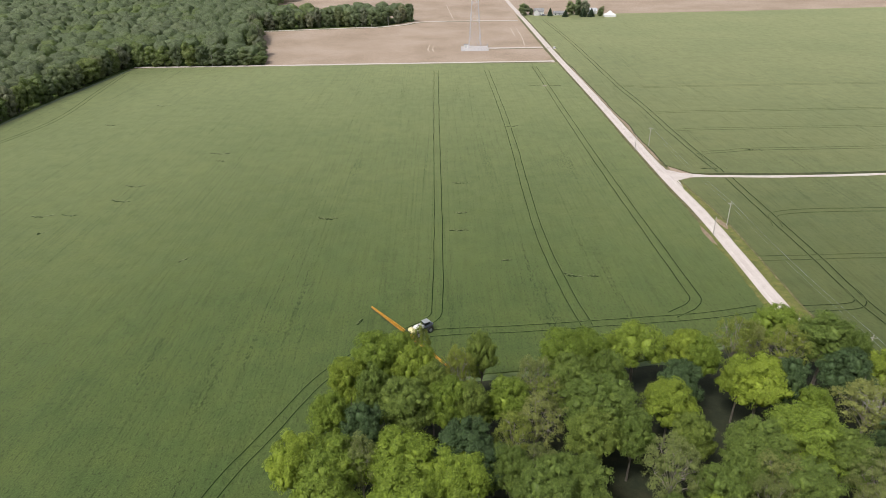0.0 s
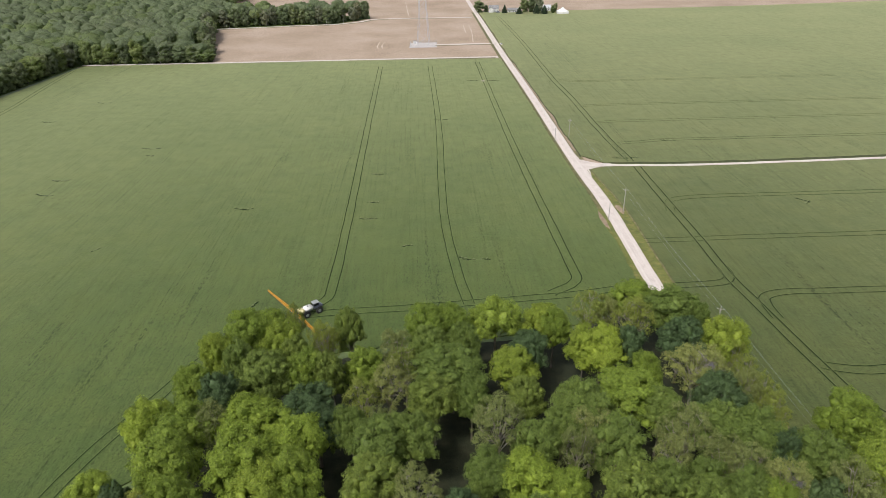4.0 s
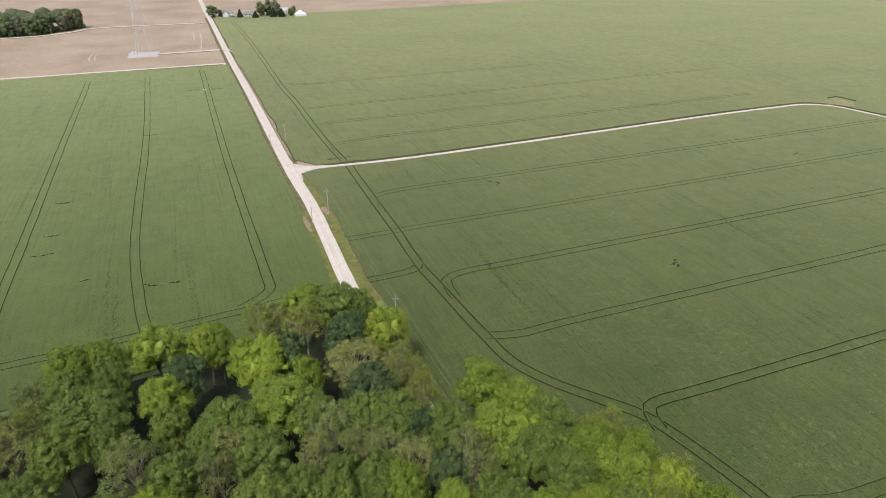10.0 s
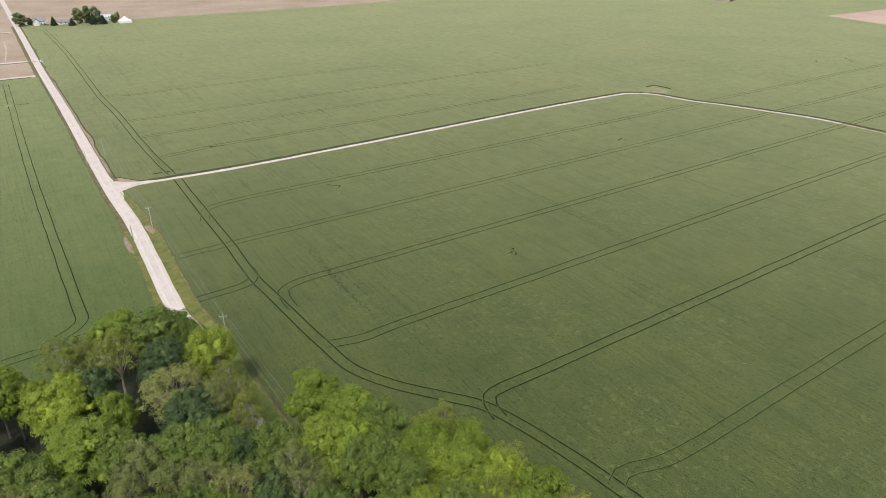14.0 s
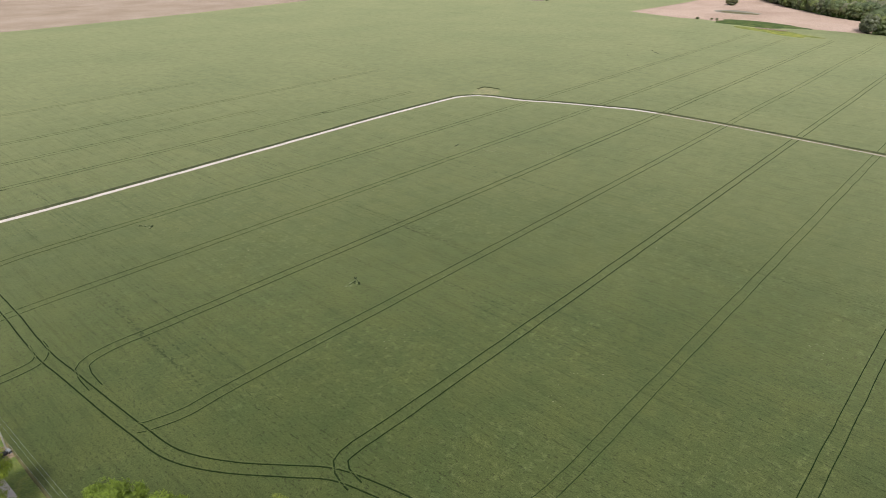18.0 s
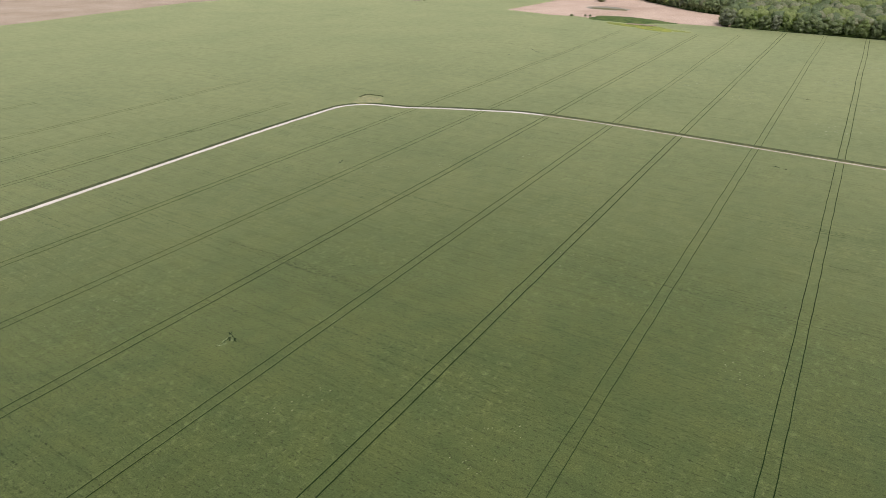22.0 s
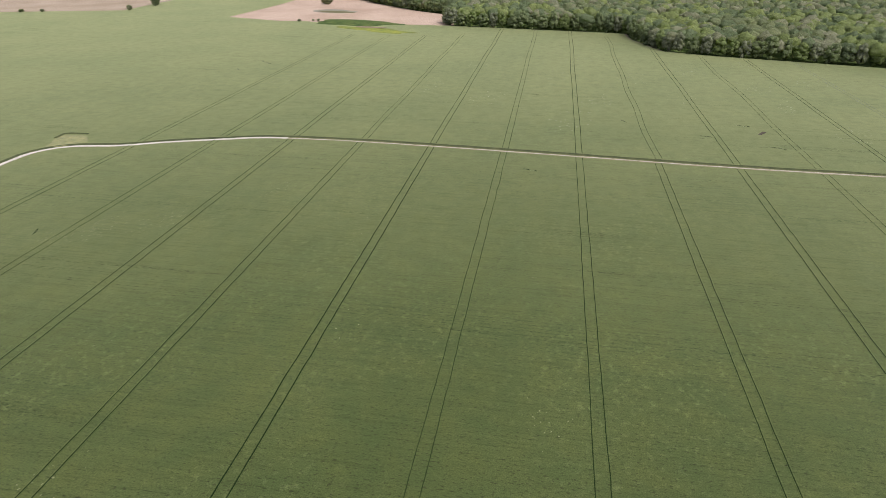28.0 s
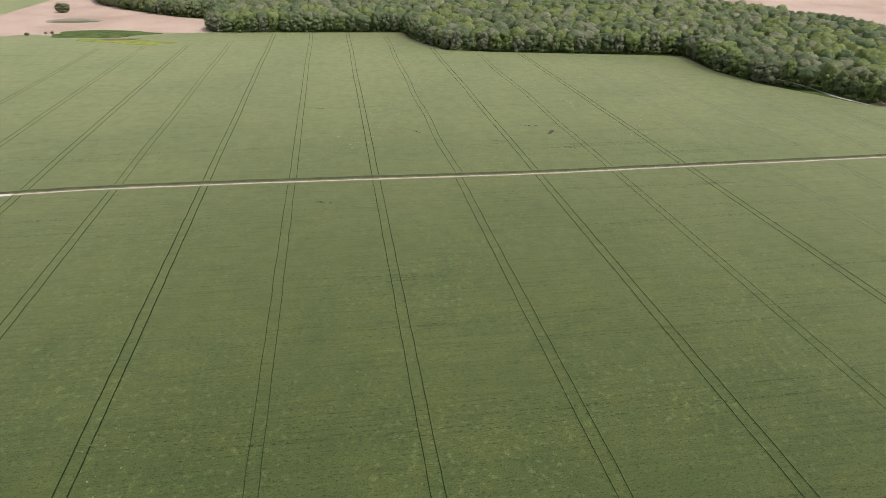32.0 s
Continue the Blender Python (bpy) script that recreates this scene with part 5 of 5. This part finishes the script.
def field_sprayer(x, y, turn):
    s = base_of("field_sprayer", x, y, -0.05, turn)
    for wx in (-1.9, 2.0):
        for wy in (-1.5, 1.5):
            wheel(s, wx, wy, 0.98, 0.46)
    bm = bmesh.new()
    for wy in (-0.55, 0.55):
        box(bm, -3.6, wy - 0.1, 1.25, 3.2, wy + 0.1, 1.5, 0.03)
    for wx in (-1.9, 2.0):
        box(bm, wx - 0.14, -1.3, 1.15, wx + 0.14, 1.3, 1.4, 0.03)
        for wy in (-1.22, 1.22):
            box(bm, wx - 0.13, wy - 0.1, 0.9, wx + 0.13, wy + 0.1, 1.45, 0.03)
    part("chassis", bm, DARK_STEEL, s, "dark steel frame")
    bm = bmesh.new()
    box(bm, -2.1, -1.05, 1.55, 0.55, 1.05, 2.75, 0.3)
    tank = part("tank", bm, WHITE, s, "white spray tank", True)
    bm = bmesh.new()
    rod(bm, (-0.8, 0, 2.72), (-0.8, 0, 2.86), 0.26, sides=16)
    part("lid", bm, BLACK, tank)
    bm = bmesh.new()
    box(bm, -3.7, -1.1, 1.55, -2.2, 1.1, 2.65, 0.22)
    part("rear_cover", bm, TANK_CREAM, s, "cream rear engine cover", True)
    bm = bmesh.new()
    box(bm, 0.75, -0.85, 1.5, 2.5, 0.85, 2.25, 0.1)
    cab = part("cab", bm, BLUE_GREY, s, "blue-grey cab body")
    bm = bmesh.new()
    box(bm, 0.82, -0.8, 2.2, 2.45, 0.8, 3.15, 0.12)
    part("window", bm, DARK_GLASS, cab, "dark wrap-round glazing")
    bm = bmesh.new()
    box(bm, 0.7, -0.92, 3.12, 2.6, 0.92, 3.3, 0.08)
    part("roof", bm, STEEL, cab, "pale grey cab roof")
    bm = bmesh.new()
    box(bm, 2.45, -0.7, 1.45, 3.7, 0.7, 2.1, 0.14)
    part("bonnet", bm, BLUE_GREY, s, "blue-grey front bonnet")
    for wx in (-1.9, 2.0):
        for wy in (-1.5, 1.5):
            bm = bmesh.new()
            for i in range(7):
                a0, a1 = radians(20 + i * 20), radians(40 + i * 20)
                rod(bm, (wx + math.cos(a0) * 1.1, wy, 0.98 + math.sin(a0) * 1.1), (wx + math.cos(a1) * 1.1, wy, 0.98 + math.sin(a1) * 1.1), 0.1, sides=4)
            part("mudguard", bm, BLACK, s)
    bm = bmesh.new()
    for wy in (0.95, 1.35):
        rod(bm, (1.0, wy, 0.6), (0.7, wy, 2.2), 0.03, sides=5)
    for i in range(5):
        rod(bm, (0.98 - i * 0.06, 0.95, 0.75 + i * 0.3), (0.98 - i * 0.06, 1.35, 0.75 + i * 0.3), 0.025, sides=5)
    part("ladder", bm, STEEL, s)
    for wy in (-1.15, 1.15):
        bm = bmesh.new()
        rod(bm, (2.3, wy * 0.75, 2.9), (2.6, wy * 1.1, 2.9), 0.025, sides=5)
        box(bm, 2.56, wy * 1.1 - 0.11, 2.65, 2.64, wy * 1.1 + 0.11, 3.05, 0.02)
        part("mirror", bm, BLACK, s)
    bm = bmesh.new()
    for wy in (-1.0, 1.0):
        rod(bm, (-4.25, wy, 0.95), (-4.25, wy, 2.5), 0.07, sides=6)
    for z in (1.0, 1.7, 2.45):
        rod(bm, (-4.25, -1.2, z), (-4.25, 1.2, z), 0.07, sides=6)
    for wy in (-0.7, 0.7):
        rod(bm, (-3.5, wy, 1.5), (-4.25, wy, 2.3), 0.06, sides=6)
        rod(bm, (-3.5, wy, 1.3), (-4.25, wy, 1.1), 0.06, sides=6)
    part("boom_rack", bm, DARK_STEEL, s, "dark lifting frame of the boom")
    boom_wing(s, 1)
    boom_wing(s, -1)
    return tagged(s, "field sprayer with a long yellow boom, unfolded over the crop", "sprayer")


field_sprayer(30.2, 150.9, 46)


# ---- poles and wires along the road ----
def utility_pole(x, y, height, turn, arms=True, label="grey wooden utility pole with one crossarm on the verge"):
    p = base_of("utility_pole", x, y, GROUND_Z, turn)
    bm = bmesh.new()
    rod(bm, (0, 0, -0.4), (0, 0, height * 0.5), 0.17, 0.145, 10)
    rod(bm, (0, 0, height * 0.5), (0, 0, height), 0.145, 0.11, 10)
    part("post", bm, POLE_WOOD, p)
    if arms:
        bm = bmesh.new()
        box(bm, -0.95, -0.06, height - 0.85, 0.95, 0.06, height - 0.7, 0.015)
        rod(bm, (-0.6, 0.05, height - 0.8), (0, 0.12, height - 1.5), 0.025, sides=5)
        rod(bm, (0.6, 0.05, height - 0.8), (0, 0.12, height - 1.5), 0.025, sides=5)
        arm = part("crossarm", bm, POLE_WOOD, p)
        for ax in (-0.85, 0.0, 0.85):
            bm = bmesh.new()
            z = height - 0.7 if ax else height
            rod(bm, (ax, 0, z), (ax, 0, z + 0.12), 0.03, sides=6)
            rod(bm, (ax, 0, z + 0.1), (ax, 0, z + 0.22), 0.07, 0.045, 8)
            part("insulator", bm, STEEL, arm)
    return tagged(p, label, "utility pole", "utility poles")


POLES = [(157.5, 68, 9.6), (141.5, 149.8, 9.6), (128.0, 231.0, 9.6), (112.6, 322, 9.6)]
for x, y, h in POLES:
    utility_pole(x, y, h, -10)
utility_pole(121.6, 222.8, 7.0, 80, False, "short grey wooden pole on the west verge")
utility_pole(105.4, 315.5, 7.0, 80, False, "short grey wooden pole on the west verge")
for x, y in ((-200, 496.5), (-222, 683), (-184, 692), (-122.5, 706), (-106, 713)):
    utility_pole(x, y, 9.0, 12, True, "grey wooden utility pole before the wood's edge")


def wire(a, b, sag, parent_name="power_line"):
    c = bpy.data.curves.new(parent_name, "CURVE")
    c.dimensions, c.bevel_depth, c.bevel_resolution = "3D", 0.012, 1
    s = c.splines.new("POLY")
    s.points.add(16)
    for i in range(17):
        u = i / 16
        p = Vector(a).lerp(Vector(b), u)
        s.points[i].co = (p.x, p.y, p.z - sag * 4 * u * (1 - u), 1)
    c.materials.append(STEEL)
    return tagged(new(parent_name, c), "thin pale overhead wire sagging between poles", "wire", "overhead wires")


for (x0, y0, h0), (x1, y1, h1) in zip(POLES, POLES[1:]):
    for ax in (-0.85, 0.0, 0.85):
        z = -0.5 if ax else 0.2
        wire((x0 + ax, y0, GROUND_Z + h0 + z), (x1 + ax, y1, GROUND_Z + h1 + z), 1.1)


# ---- dark equipment left at the foot of the pole ----
cart = base_of("utility_cart", 140.9, 148.6, GROUND_Z + 0.12, 25)
bm = bmesh.new()
box(bm, -1.0, -0.55, 0.35, 0.55, 0.55, 0.75, 0.08)
part("body", bm, BLACK, cart)
bm = bmesh.new()
box(bm, -0.95, -0.5, 0.75, -0.35, 0.5, 1.2, 0.08)
part("seat", bm, BLACK, cart)
bm = bmesh.new()
box(bm, 0.6, -0.5, 0.45, 1.35, 0.5, 0.85, 0.1)
part("bonnet", bm, STEEL, cart, "grey front panel")
bm = bmesh.new()
for sx, sy in ((-0.75, -0.5), (-0.75, 0.5), (0.55, -0.5), (0.55, 0.5)):
    rod(bm, (sx, sy, 0.7), (sx * 0.85, sy, 1.65), 0.03, sides=6)
rod(bm, (-0.64, -0.5, 1.65), (0.47, -0.5, 1.65), 0.03, sides=6)
rod(bm, (-0.64, 0.5, 1.65), (0.47, 0.5, 1.65), 0.03, sides=6)
part("roll_cage", bm, BLACK, cart)
for wx in (-0.75, 0.95):
    for wy in (-0.62, 0.62):
        wheel(cart, wx, wy, 0.3, 0.22)
tagged(cart, "small black utility cart parked by a pole", "cart")


# ---- the mast in the brown field ----
def mast(x, y, height):
    t = base_of("lattice_mast", x, y, GROUND_Z)
    levels = [0, 8, 16, 23, 30, 37, 43, 49, 55, 61, 67, 73, height]

    def half(z):
        return 4.6 * (1 - z / height) ** 1.15 + 0.55

    for sx, sy in ((-1, -1), (1, -1), (1, 1), (-1, 1)):
        bm = bmesh.new()
        for z0, z1 in zip(levels, levels[1:]):
            rod(bm, (sx * half(z0), sy * half(z0), z0), (sx * half(z1), sy * half(z1), z1), 0.12, 0.11, 6)
        part("leg", bm, MAST_PAINT, t)
    for z0, z1 in zip(levels, levels[1:]):
        a, b = half(z0), half(z1)
        ring = [(-1, -1), (1, -1), (1, 1), (-1, 1)]
        bm = bmesh.new()
        for (x0, y0), (x1, y1) in zip(ring, ring[1:] + ring[:1]):
            rod(bm, (x0 * a, y0 * a, z0), (x1 * b, y1 * b, z1), 0.05, sides=4)
            rod(bm, (x1 * a, y1 * a, z0), (x0 * b, y0 * b, z1), 0.05, sides=4)
            rod(bm, (x0 * b, y0 * b, z1), (x1 * b, y1 * b, z1), 0.05, sides=4)
        part("bracing", bm, MAST_PAINT, t)
    tagged(t, "tall tapering grey steel lattice mast on a pad", "mast")


mast(0, 586, 80)
bm = bmesh.new()
box(bm, -12, -13, -0.3, 12, 11, 0.12, 0.05)
pad = part("mast_pad", bm, CONCRETE)
pad.matrix_basis = pose(0, 584, GROUND_Z, 0, 0, 7)
structure(pad, "pale gravel pad under the lattice mast", "pad")
fence = base_of("chain_fence", 0, 584, GROUND_Z + 0.12, 7)
corners = [(-11.5, -12.5), (11.5, -12.5), (11.5, 10.5), (-11.5, 10.5)]
for (x0, y0), (x1, y1) in zip(corners, corners[1:] + corners[:1]):
    for i in range(8):
        u = i / 8
        px, py = x0 + (x1 - x0) * u, y0 + (y1 - y0) * u
        bm = bmesh.new()
        rod(bm, (px, py, 0), (px, py, 2.2), 0.05, sides=6)
        part("post", bm, STEEL, fence)
    bm = bmesh.new()
    for z in (0.15, 0.55, 0.95, 1.35, 1.75, 2.1):
        rod(bm, (x0, y0, z), (x1, y1, z), 0.025, sides=4)
    part("rail", bm, STEEL, fence)
tagged(fence, "galvanised wire fence round the mast's pad", "fence")
for bx, by, w in ((-8, 588, 1.8),):
    hut = base_of("equipment_hut", bx, by, GROUND_Z + 0.12, 7)
    bm = bmesh.new()
    box(bm, -w, -1.4, 0, w, 1.4, 2.5, 0.05)
    part("body", bm, WHITE_WALL, hut)
    bm = bmesh.new()
    box(bm, -w - 0.15, -1.55, 2.5, w + 0.15, 1.55, 2.66, 0.04)
    part("roof", bm, ROOF_GREY, hut)
    bm = bmesh.new()
    box(bm, -0.45, -1.46, 0.05, 0.45, -1.41, 2.05, 0.01)
    part("door", bm, STEEL, hut)
    tagged(hut, "small pale equipment hut below the mast", "hut")


# ---- the parked car ----
def car(x, y, z, turn, paint, label):
    c = base_of("car", x, y, z, turn)
    prof = [(-2.25, 0.45), (-2.3, 0.95), (-2.1, 1.1), (-1.75, 1.68), (0.35, 1.72), (1.05, 1.15), (2.1, 0.98), (2.3, 0.75), (2.28, 0.42)]
    bm = bmesh.new()
    sides = []
    for s in (-1, 1):
        sides.append([bm.verts.new((px, s * (0.92 - max(0, pz - 1.05) * 0.28), pz)) for px, pz in prof])
    n = len(prof)
    for i in range(n):
        j = (i + 1) % n
        bm.faces.new((sides[0][i], sides[0][j], sides[1][j], sides[1][i]))
    bm.faces.new(sides[0][::-1])
    bm.faces.new(sides[1])
    bmesh.ops.recalc_face_normals(bm, faces=bm.faces[:])
    bmesh.ops.bevel(bm, geom=bm.edges[:], offset=0.06, segments=2, affect="EDGES")
    body = part("body", bm, paint, c)
    for s in (-1, 1):
        bm = bmesh.new()
        vs = [bm.verts.new((px, s * (0.94 - max(0, pz - 1.05) * 0.28), pz)) for px, pz in ((-1.72, 1.16), (-1.5, 1.58), (0.28, 1.62), (0.85, 1.2))]
        bm.faces.new(vs if s < 0 else vs[::-1])
        ex = bmesh.ops.extrude_face_region(bm, geom=bm.faces[:])
        bmesh.ops.translate(bm, verts=[v for v in ex["geom"] if isinstance(v, bmesh.types.BMVert)], vec=(0, -s * 0.04, 0))
        part("side_window", bm, DARK_GLASS, body)
    for x0, z0, x1, z1, nm in ((0.46, 1.62, 0.98, 1.2, "windscreen"), (-1.84, 1.55, -2.06, 1.16, "rear_window")):
        bm = bmesh.new()
        d = 0.03 if x0 > 0 else -0.03
        vs = [bm.verts.new(v) for v in ((x0 + d, -0.68, z0 + 0.02), (x0 + d, 0.68, z0 + 0.02), (x1 + d, 0.78, z1 + 0.02), (x1 + d, -0.78, z1 + 0.02))]
        bm.faces.new(vs)
        ex = bmesh.ops.extrude_face_region(bm, geom=bm.faces[:])
        bmesh.ops.translate(bm, verts=[v for v in ex["geom"] if isinstance(v, bmesh.types.BMVert)], vec=(-d, 0, -0.02))
        bmesh.ops.recalc_face_normals(bm, faces=bm.faces[:])
        part(nm, bm, DARK_GLASS, body)
    for s in (-1, 1):
        for lx, m, nm in ((2.24, WHITE, "headlight"), (-2.28, LIGHT_RED, "tail_light")):
            bm = bmesh.new()
            box(bm, lx - 0.06, s * 0.68 - 0.16, 0.72, lx + 0.06, s * 0.68 + 0.16, 0.9, 0.02)
            part(nm, bm, m, body)
        for wx in (-1.4, 1.4):
            wheel(c, wx, s * 0.82, 0.34, 0.24)
    return tagged(c, label, "car")


car(68.6, 584, -0.2, 100, WHITE, "white car standing on the gravel road")
car(57.5, 793, GROUND_Z + 0.2, 20, BLUE_GREY, "dark car parked before the white farmhouse")


# ---- the farmstead ----
def house(name, x, y, turn, length, depth, eaves, ridge, wall_mat, roof_mat, label, windows=3, wing=None):
    h = base_of(name, x, y, GROUND_Z, turn)

    def body(cx, cy, l, d, ev, rd, along=True):
        bm = bmesh.new()
        box(bm, cx - l / 2, cy - d / 2, -0.1, cx + l / 2, cy + d / 2, ev)
        if along:
            gab = [[(sx * l / 2 + cx, cy - d / 2, ev), (sx * l / 2 + cx, cy + d / 2, ev), (sx * l / 2 + cx, cy, rd)] for sx in (-1, 1)]
        else:
            gab = [[(cx - l / 2, sy * d / 2 + cy, ev), (cx + l / 2, sy * d / 2 + cy, ev), (cx, sy * d / 2 + cy, rd)] for sy in (-1, 1)]
        tri = [[bm.verts.new(v) for v in g] for g in gab]
        bm.faces.new(tri[0])
        bm.faces.new(tri[1][::-1])
        bmesh.ops.recalc_face_normals(bm, faces=bm.faces[:])
        part("wall", bm, wall_mat, h)
        bm = bmesh.new()
        o, t = 0.45, 0.18
        for s in (-1, 1):
            if along:
                pts = [(cx - l / 2 - o, cy, rd), (cx + l / 2 + o, cy, rd), (cx + l / 2 + o, cy + s * (d / 2 + o), ev - o * (rd - ev) / (d / 2)), (cx - l / 2 - o, cy + s * (d / 2 + o), ev - o * (rd - ev) / (d / 2))]
            else:
                pts = [(cx, cy - d / 2 - o, rd), (cx, cy + d / 2 + o, rd), (cx + s * (l / 2 + o), cy + d / 2 + o, ev - o * (rd - ev) / (l / 2)), (cx + s * (l / 2 + o), cy - d / 2 - o, ev - o * (rd - ev) / (l / 2))]
            up = [bm.verts.new((a, b, c + t)) for a, b, c in pts]
            lo = [bm.verts.new((a, b, c + 0.01)) for a, b, c in pts]
            bm.faces.new(up)
            bm.faces.new(lo[::-1])
            for i in range(4):
                j = (i + 1) % 4
                bm.faces.new((up[i], lo[i], lo[j], up[j]))
        bmesh.ops.recalc_face_normals(bm, faces=bm.faces[:])
        part("roof", bm, roof_mat, h)

    body(0, 0, length, depth, eaves, ridge)
    if wing:
        body(*wing, along=False)
    for i in range(windows):
        wx = -length / 2 + length * (i + 0.5) / windows
        for z in ((1.0,) if eaves < 3.6 else (1.0, 3.6)):
            bm = bmesh.new()
            for x0, x1, z0, z1 in ((-0.6, 0.6, 0, 0.09), (-0.6, 0.6, 1.31, 1.4), (-0.6, -0.51, 0.09, 1.31), (0.51, 0.6, 0.09, 1.31), (-0.04, 0.04, 0.09, 1.31)):
                box(bm, wx + x0, -depth / 2 - 0.08, z + z0, wx + x1, -depth / 2 - 0.005, z + z1)
            w = part("window", bm, WHITE, h)
            bm = bmesh.new()
            box(bm, wx - 0.5, -depth / 2 - 0.04, z + 0.1, wx + 0.5, -depth / 2 - 0.01, z + 1.3)
            part("pane", bm, DARK_GLASS, w)
    bm = bmesh.new()
    box(bm, length * 0.12, -depth / 2 - 0.07, 0.0, length * 0.12 + 1.0, -depth / 2 - 0.01, 2.05, 0.01)
    part("door", bm, BLUE_GREY, h)
    return tagged(h, label, "house")


house("farmhouse", 52, 800, 4, 11, 8, 4.6, 7.6, WHITE_WALL, ROOF_GREY, "white two-storey farmhouse with a grey gabled roof", 4, (-3, -3.5, 5.5, 5.5, 4.2, 6.9))
house("garage", 75, 799, 6, 13, 7, 2.8, 4.8, WHITE_WALL, ROOF_GREY, "low white farm garage beside the house", 3)
house("farm_shed", 108, 812, 6, 20, 10, 4.0, 6.4, WHITE_WALL, surface("pale_tin_roof", (0.5, 0.52, 0.55), (0.58, 0.6, 0.63), (0.64, 0.66, 0.69), (0.5, 6.0), 0.5, 0.3, source="object"), "long white farm shed behind trees", 4)


def pavilion(x, y, turn):
    p = base_of("pavilion", x, y, GROUND_Z, turn)
    bm = bmesh.new()
    lo = [bm.verts.new((sx * 6.4, sy * 5, 2.6)) for sx, sy in ((-1, -1), (1, -1), (1, 1), (-1, 1))]
    mid = [bm.verts.new((sx * 2.8, sy * 2.2, 4.3)) for sx, sy in ((-1, -1), (1, -1), (1, 1), (-1, 1))]
    top = [bm.verts.new((-0.9, 0, 6.6)), bm.verts.new((0.9, 0, 6.6))]
    for i in range(4):
        j = (i + 1) % 4
        bm.faces.new((lo[i], lo[j], mid[j], mid[i]))
    bm.faces.new((mid[0], mid[1], top[1], top[0]))
    bm.faces.new((mid[2], mid[3], top[0], top[1]))
    bm.faces.new((mid[1], mid[2], top[1]))
    bm.faces.new((mid[3], mid[0], top[0]))
    bmesh.ops.recalc_face_normals(bm, faces=bm.faces[:])
    part("canopy", bm, WHITE, p, "white peaked canvas roof")
    for a, b in (((-6.3, -4.9), (6.3, -4.9)), ((6.3, -4.9), (6.3, 4.9)), ((6.3, 4.9), (-6.3, 4.9)), ((-6.3, 4.9), (-6.3, -4.9))):
        bm = bmesh.new()
        d = Vector((b[0] - a[0], b[1] - a[1], 0)).normalized()
        n = Vector((d.y, -d.x, 0)) * 0.03
        v = [bm.verts.new((q[0] + s * n.x, q[1] + s * n.y, z)) for s in (-1, 1) for q, z in ((a, 0), (b, 0), (b, 2.6), (a, 2.6))]
        bm.faces.new(v[:4])
        bm.faces.new(v[4:][::-1])
        for i in range(4):
            bm.faces.new((v[i], v[4 + i], v[4 + (i + 1) % 4], v[(i + 1) % 4]))
        bmesh.ops.recalc_face_normals(bm, faces=bm.faces[:])
        part("side_panel", bm, WHITE, p)
    tagged(p, "white peaked tent pavilion at the edge of the farmyard", "tent")


pavilion(131, 787, 5)
patch("farm_lawn", 84, 797, 62, 11, 4, GROUND_Z + 0.12, MEADOW, "mown green farmyard lawn", "lawn", 0.15, 0.1)


def conifer(x, y, height, width):
    c = base_of("conifer", x, y, GROUND_Z)
    bm = bmesh.new()
    rod(bm, (0, 0, -0.2), (0, 0, height * 0.95), 0.22, 0.04, 7)
    part("trunk", bm, BARK, c)
    rng = np.random.default_rng(int(x * 10))
    n = 1500
    u = rng.random(n) ** 0.7
    z = height * (1 - u * 0.94)
    r = width * u ** 0.85 * rng.uniform(0.6, 1.08, n) * (0.85 + 0.15 * np.sin(z * 5.5))
    a = rng.uniform(0, math.tau, n)
    pts = np.stack([np.cos(a) * r, np.sin(a) * r, z], 1)
    nrm = np.stack([np.cos(a), np.sin(a), np.full(n, 0.5)], 1)
    link("crown", quad_mesh("crown", leaf_quads(pts, nrm, 0.6, rng, 0.6), LEAF["conifer"]), None, c)
    tagged(c, "dark green pointed conifer in the farmyard", "conifer", "farmyard conifers")


for x, y, h, w in ((82, 783, 7.5, 4.2), (101.5, 783, 11.0, 4.8), (110.5, 783, 9.5, 4.8), (65, 790, 9.0, 3.9)):
    conifer(x, y, h, w)
for kind, x, y, r, h in (("green", 35.5, 797, 7.2, 13.5), ("green", 88, 797, 6.0, 16), ("green", 95, 799, 6.0, 17), ("olive", 104, 798, 6.5, 17), ("bright", 120.5, 790, 3.6, 9), ("olive", 124, 812, 3, 9), ("dark", 43, 802, 3.0, 8)):
    plant_far(kind, x, y, r, h, "farmyard trees")
for kind, x, y, r, h in (("dark", 961, 708, 6, 11), ("dark", 972, 716, 7, 13), ("olive", 906, 702, 4, 7), ("olive", 1069, 504, 9, 12), ("olive", 1076, 506, 7, 11), ("olive", 850, 786, 3, 4), ("dark", 838, 806, 4, 4)):
    plant_far(kind, x, y, r, h, "lone field trees")
for x, y, r in ((903, 430, 2.0), (902, 436, 1.6), (889, 447, 2.4), (925, 276, 5.0)):
    plant_far("olive", x, y, r, r * 1.3, "field-edge shrubs")
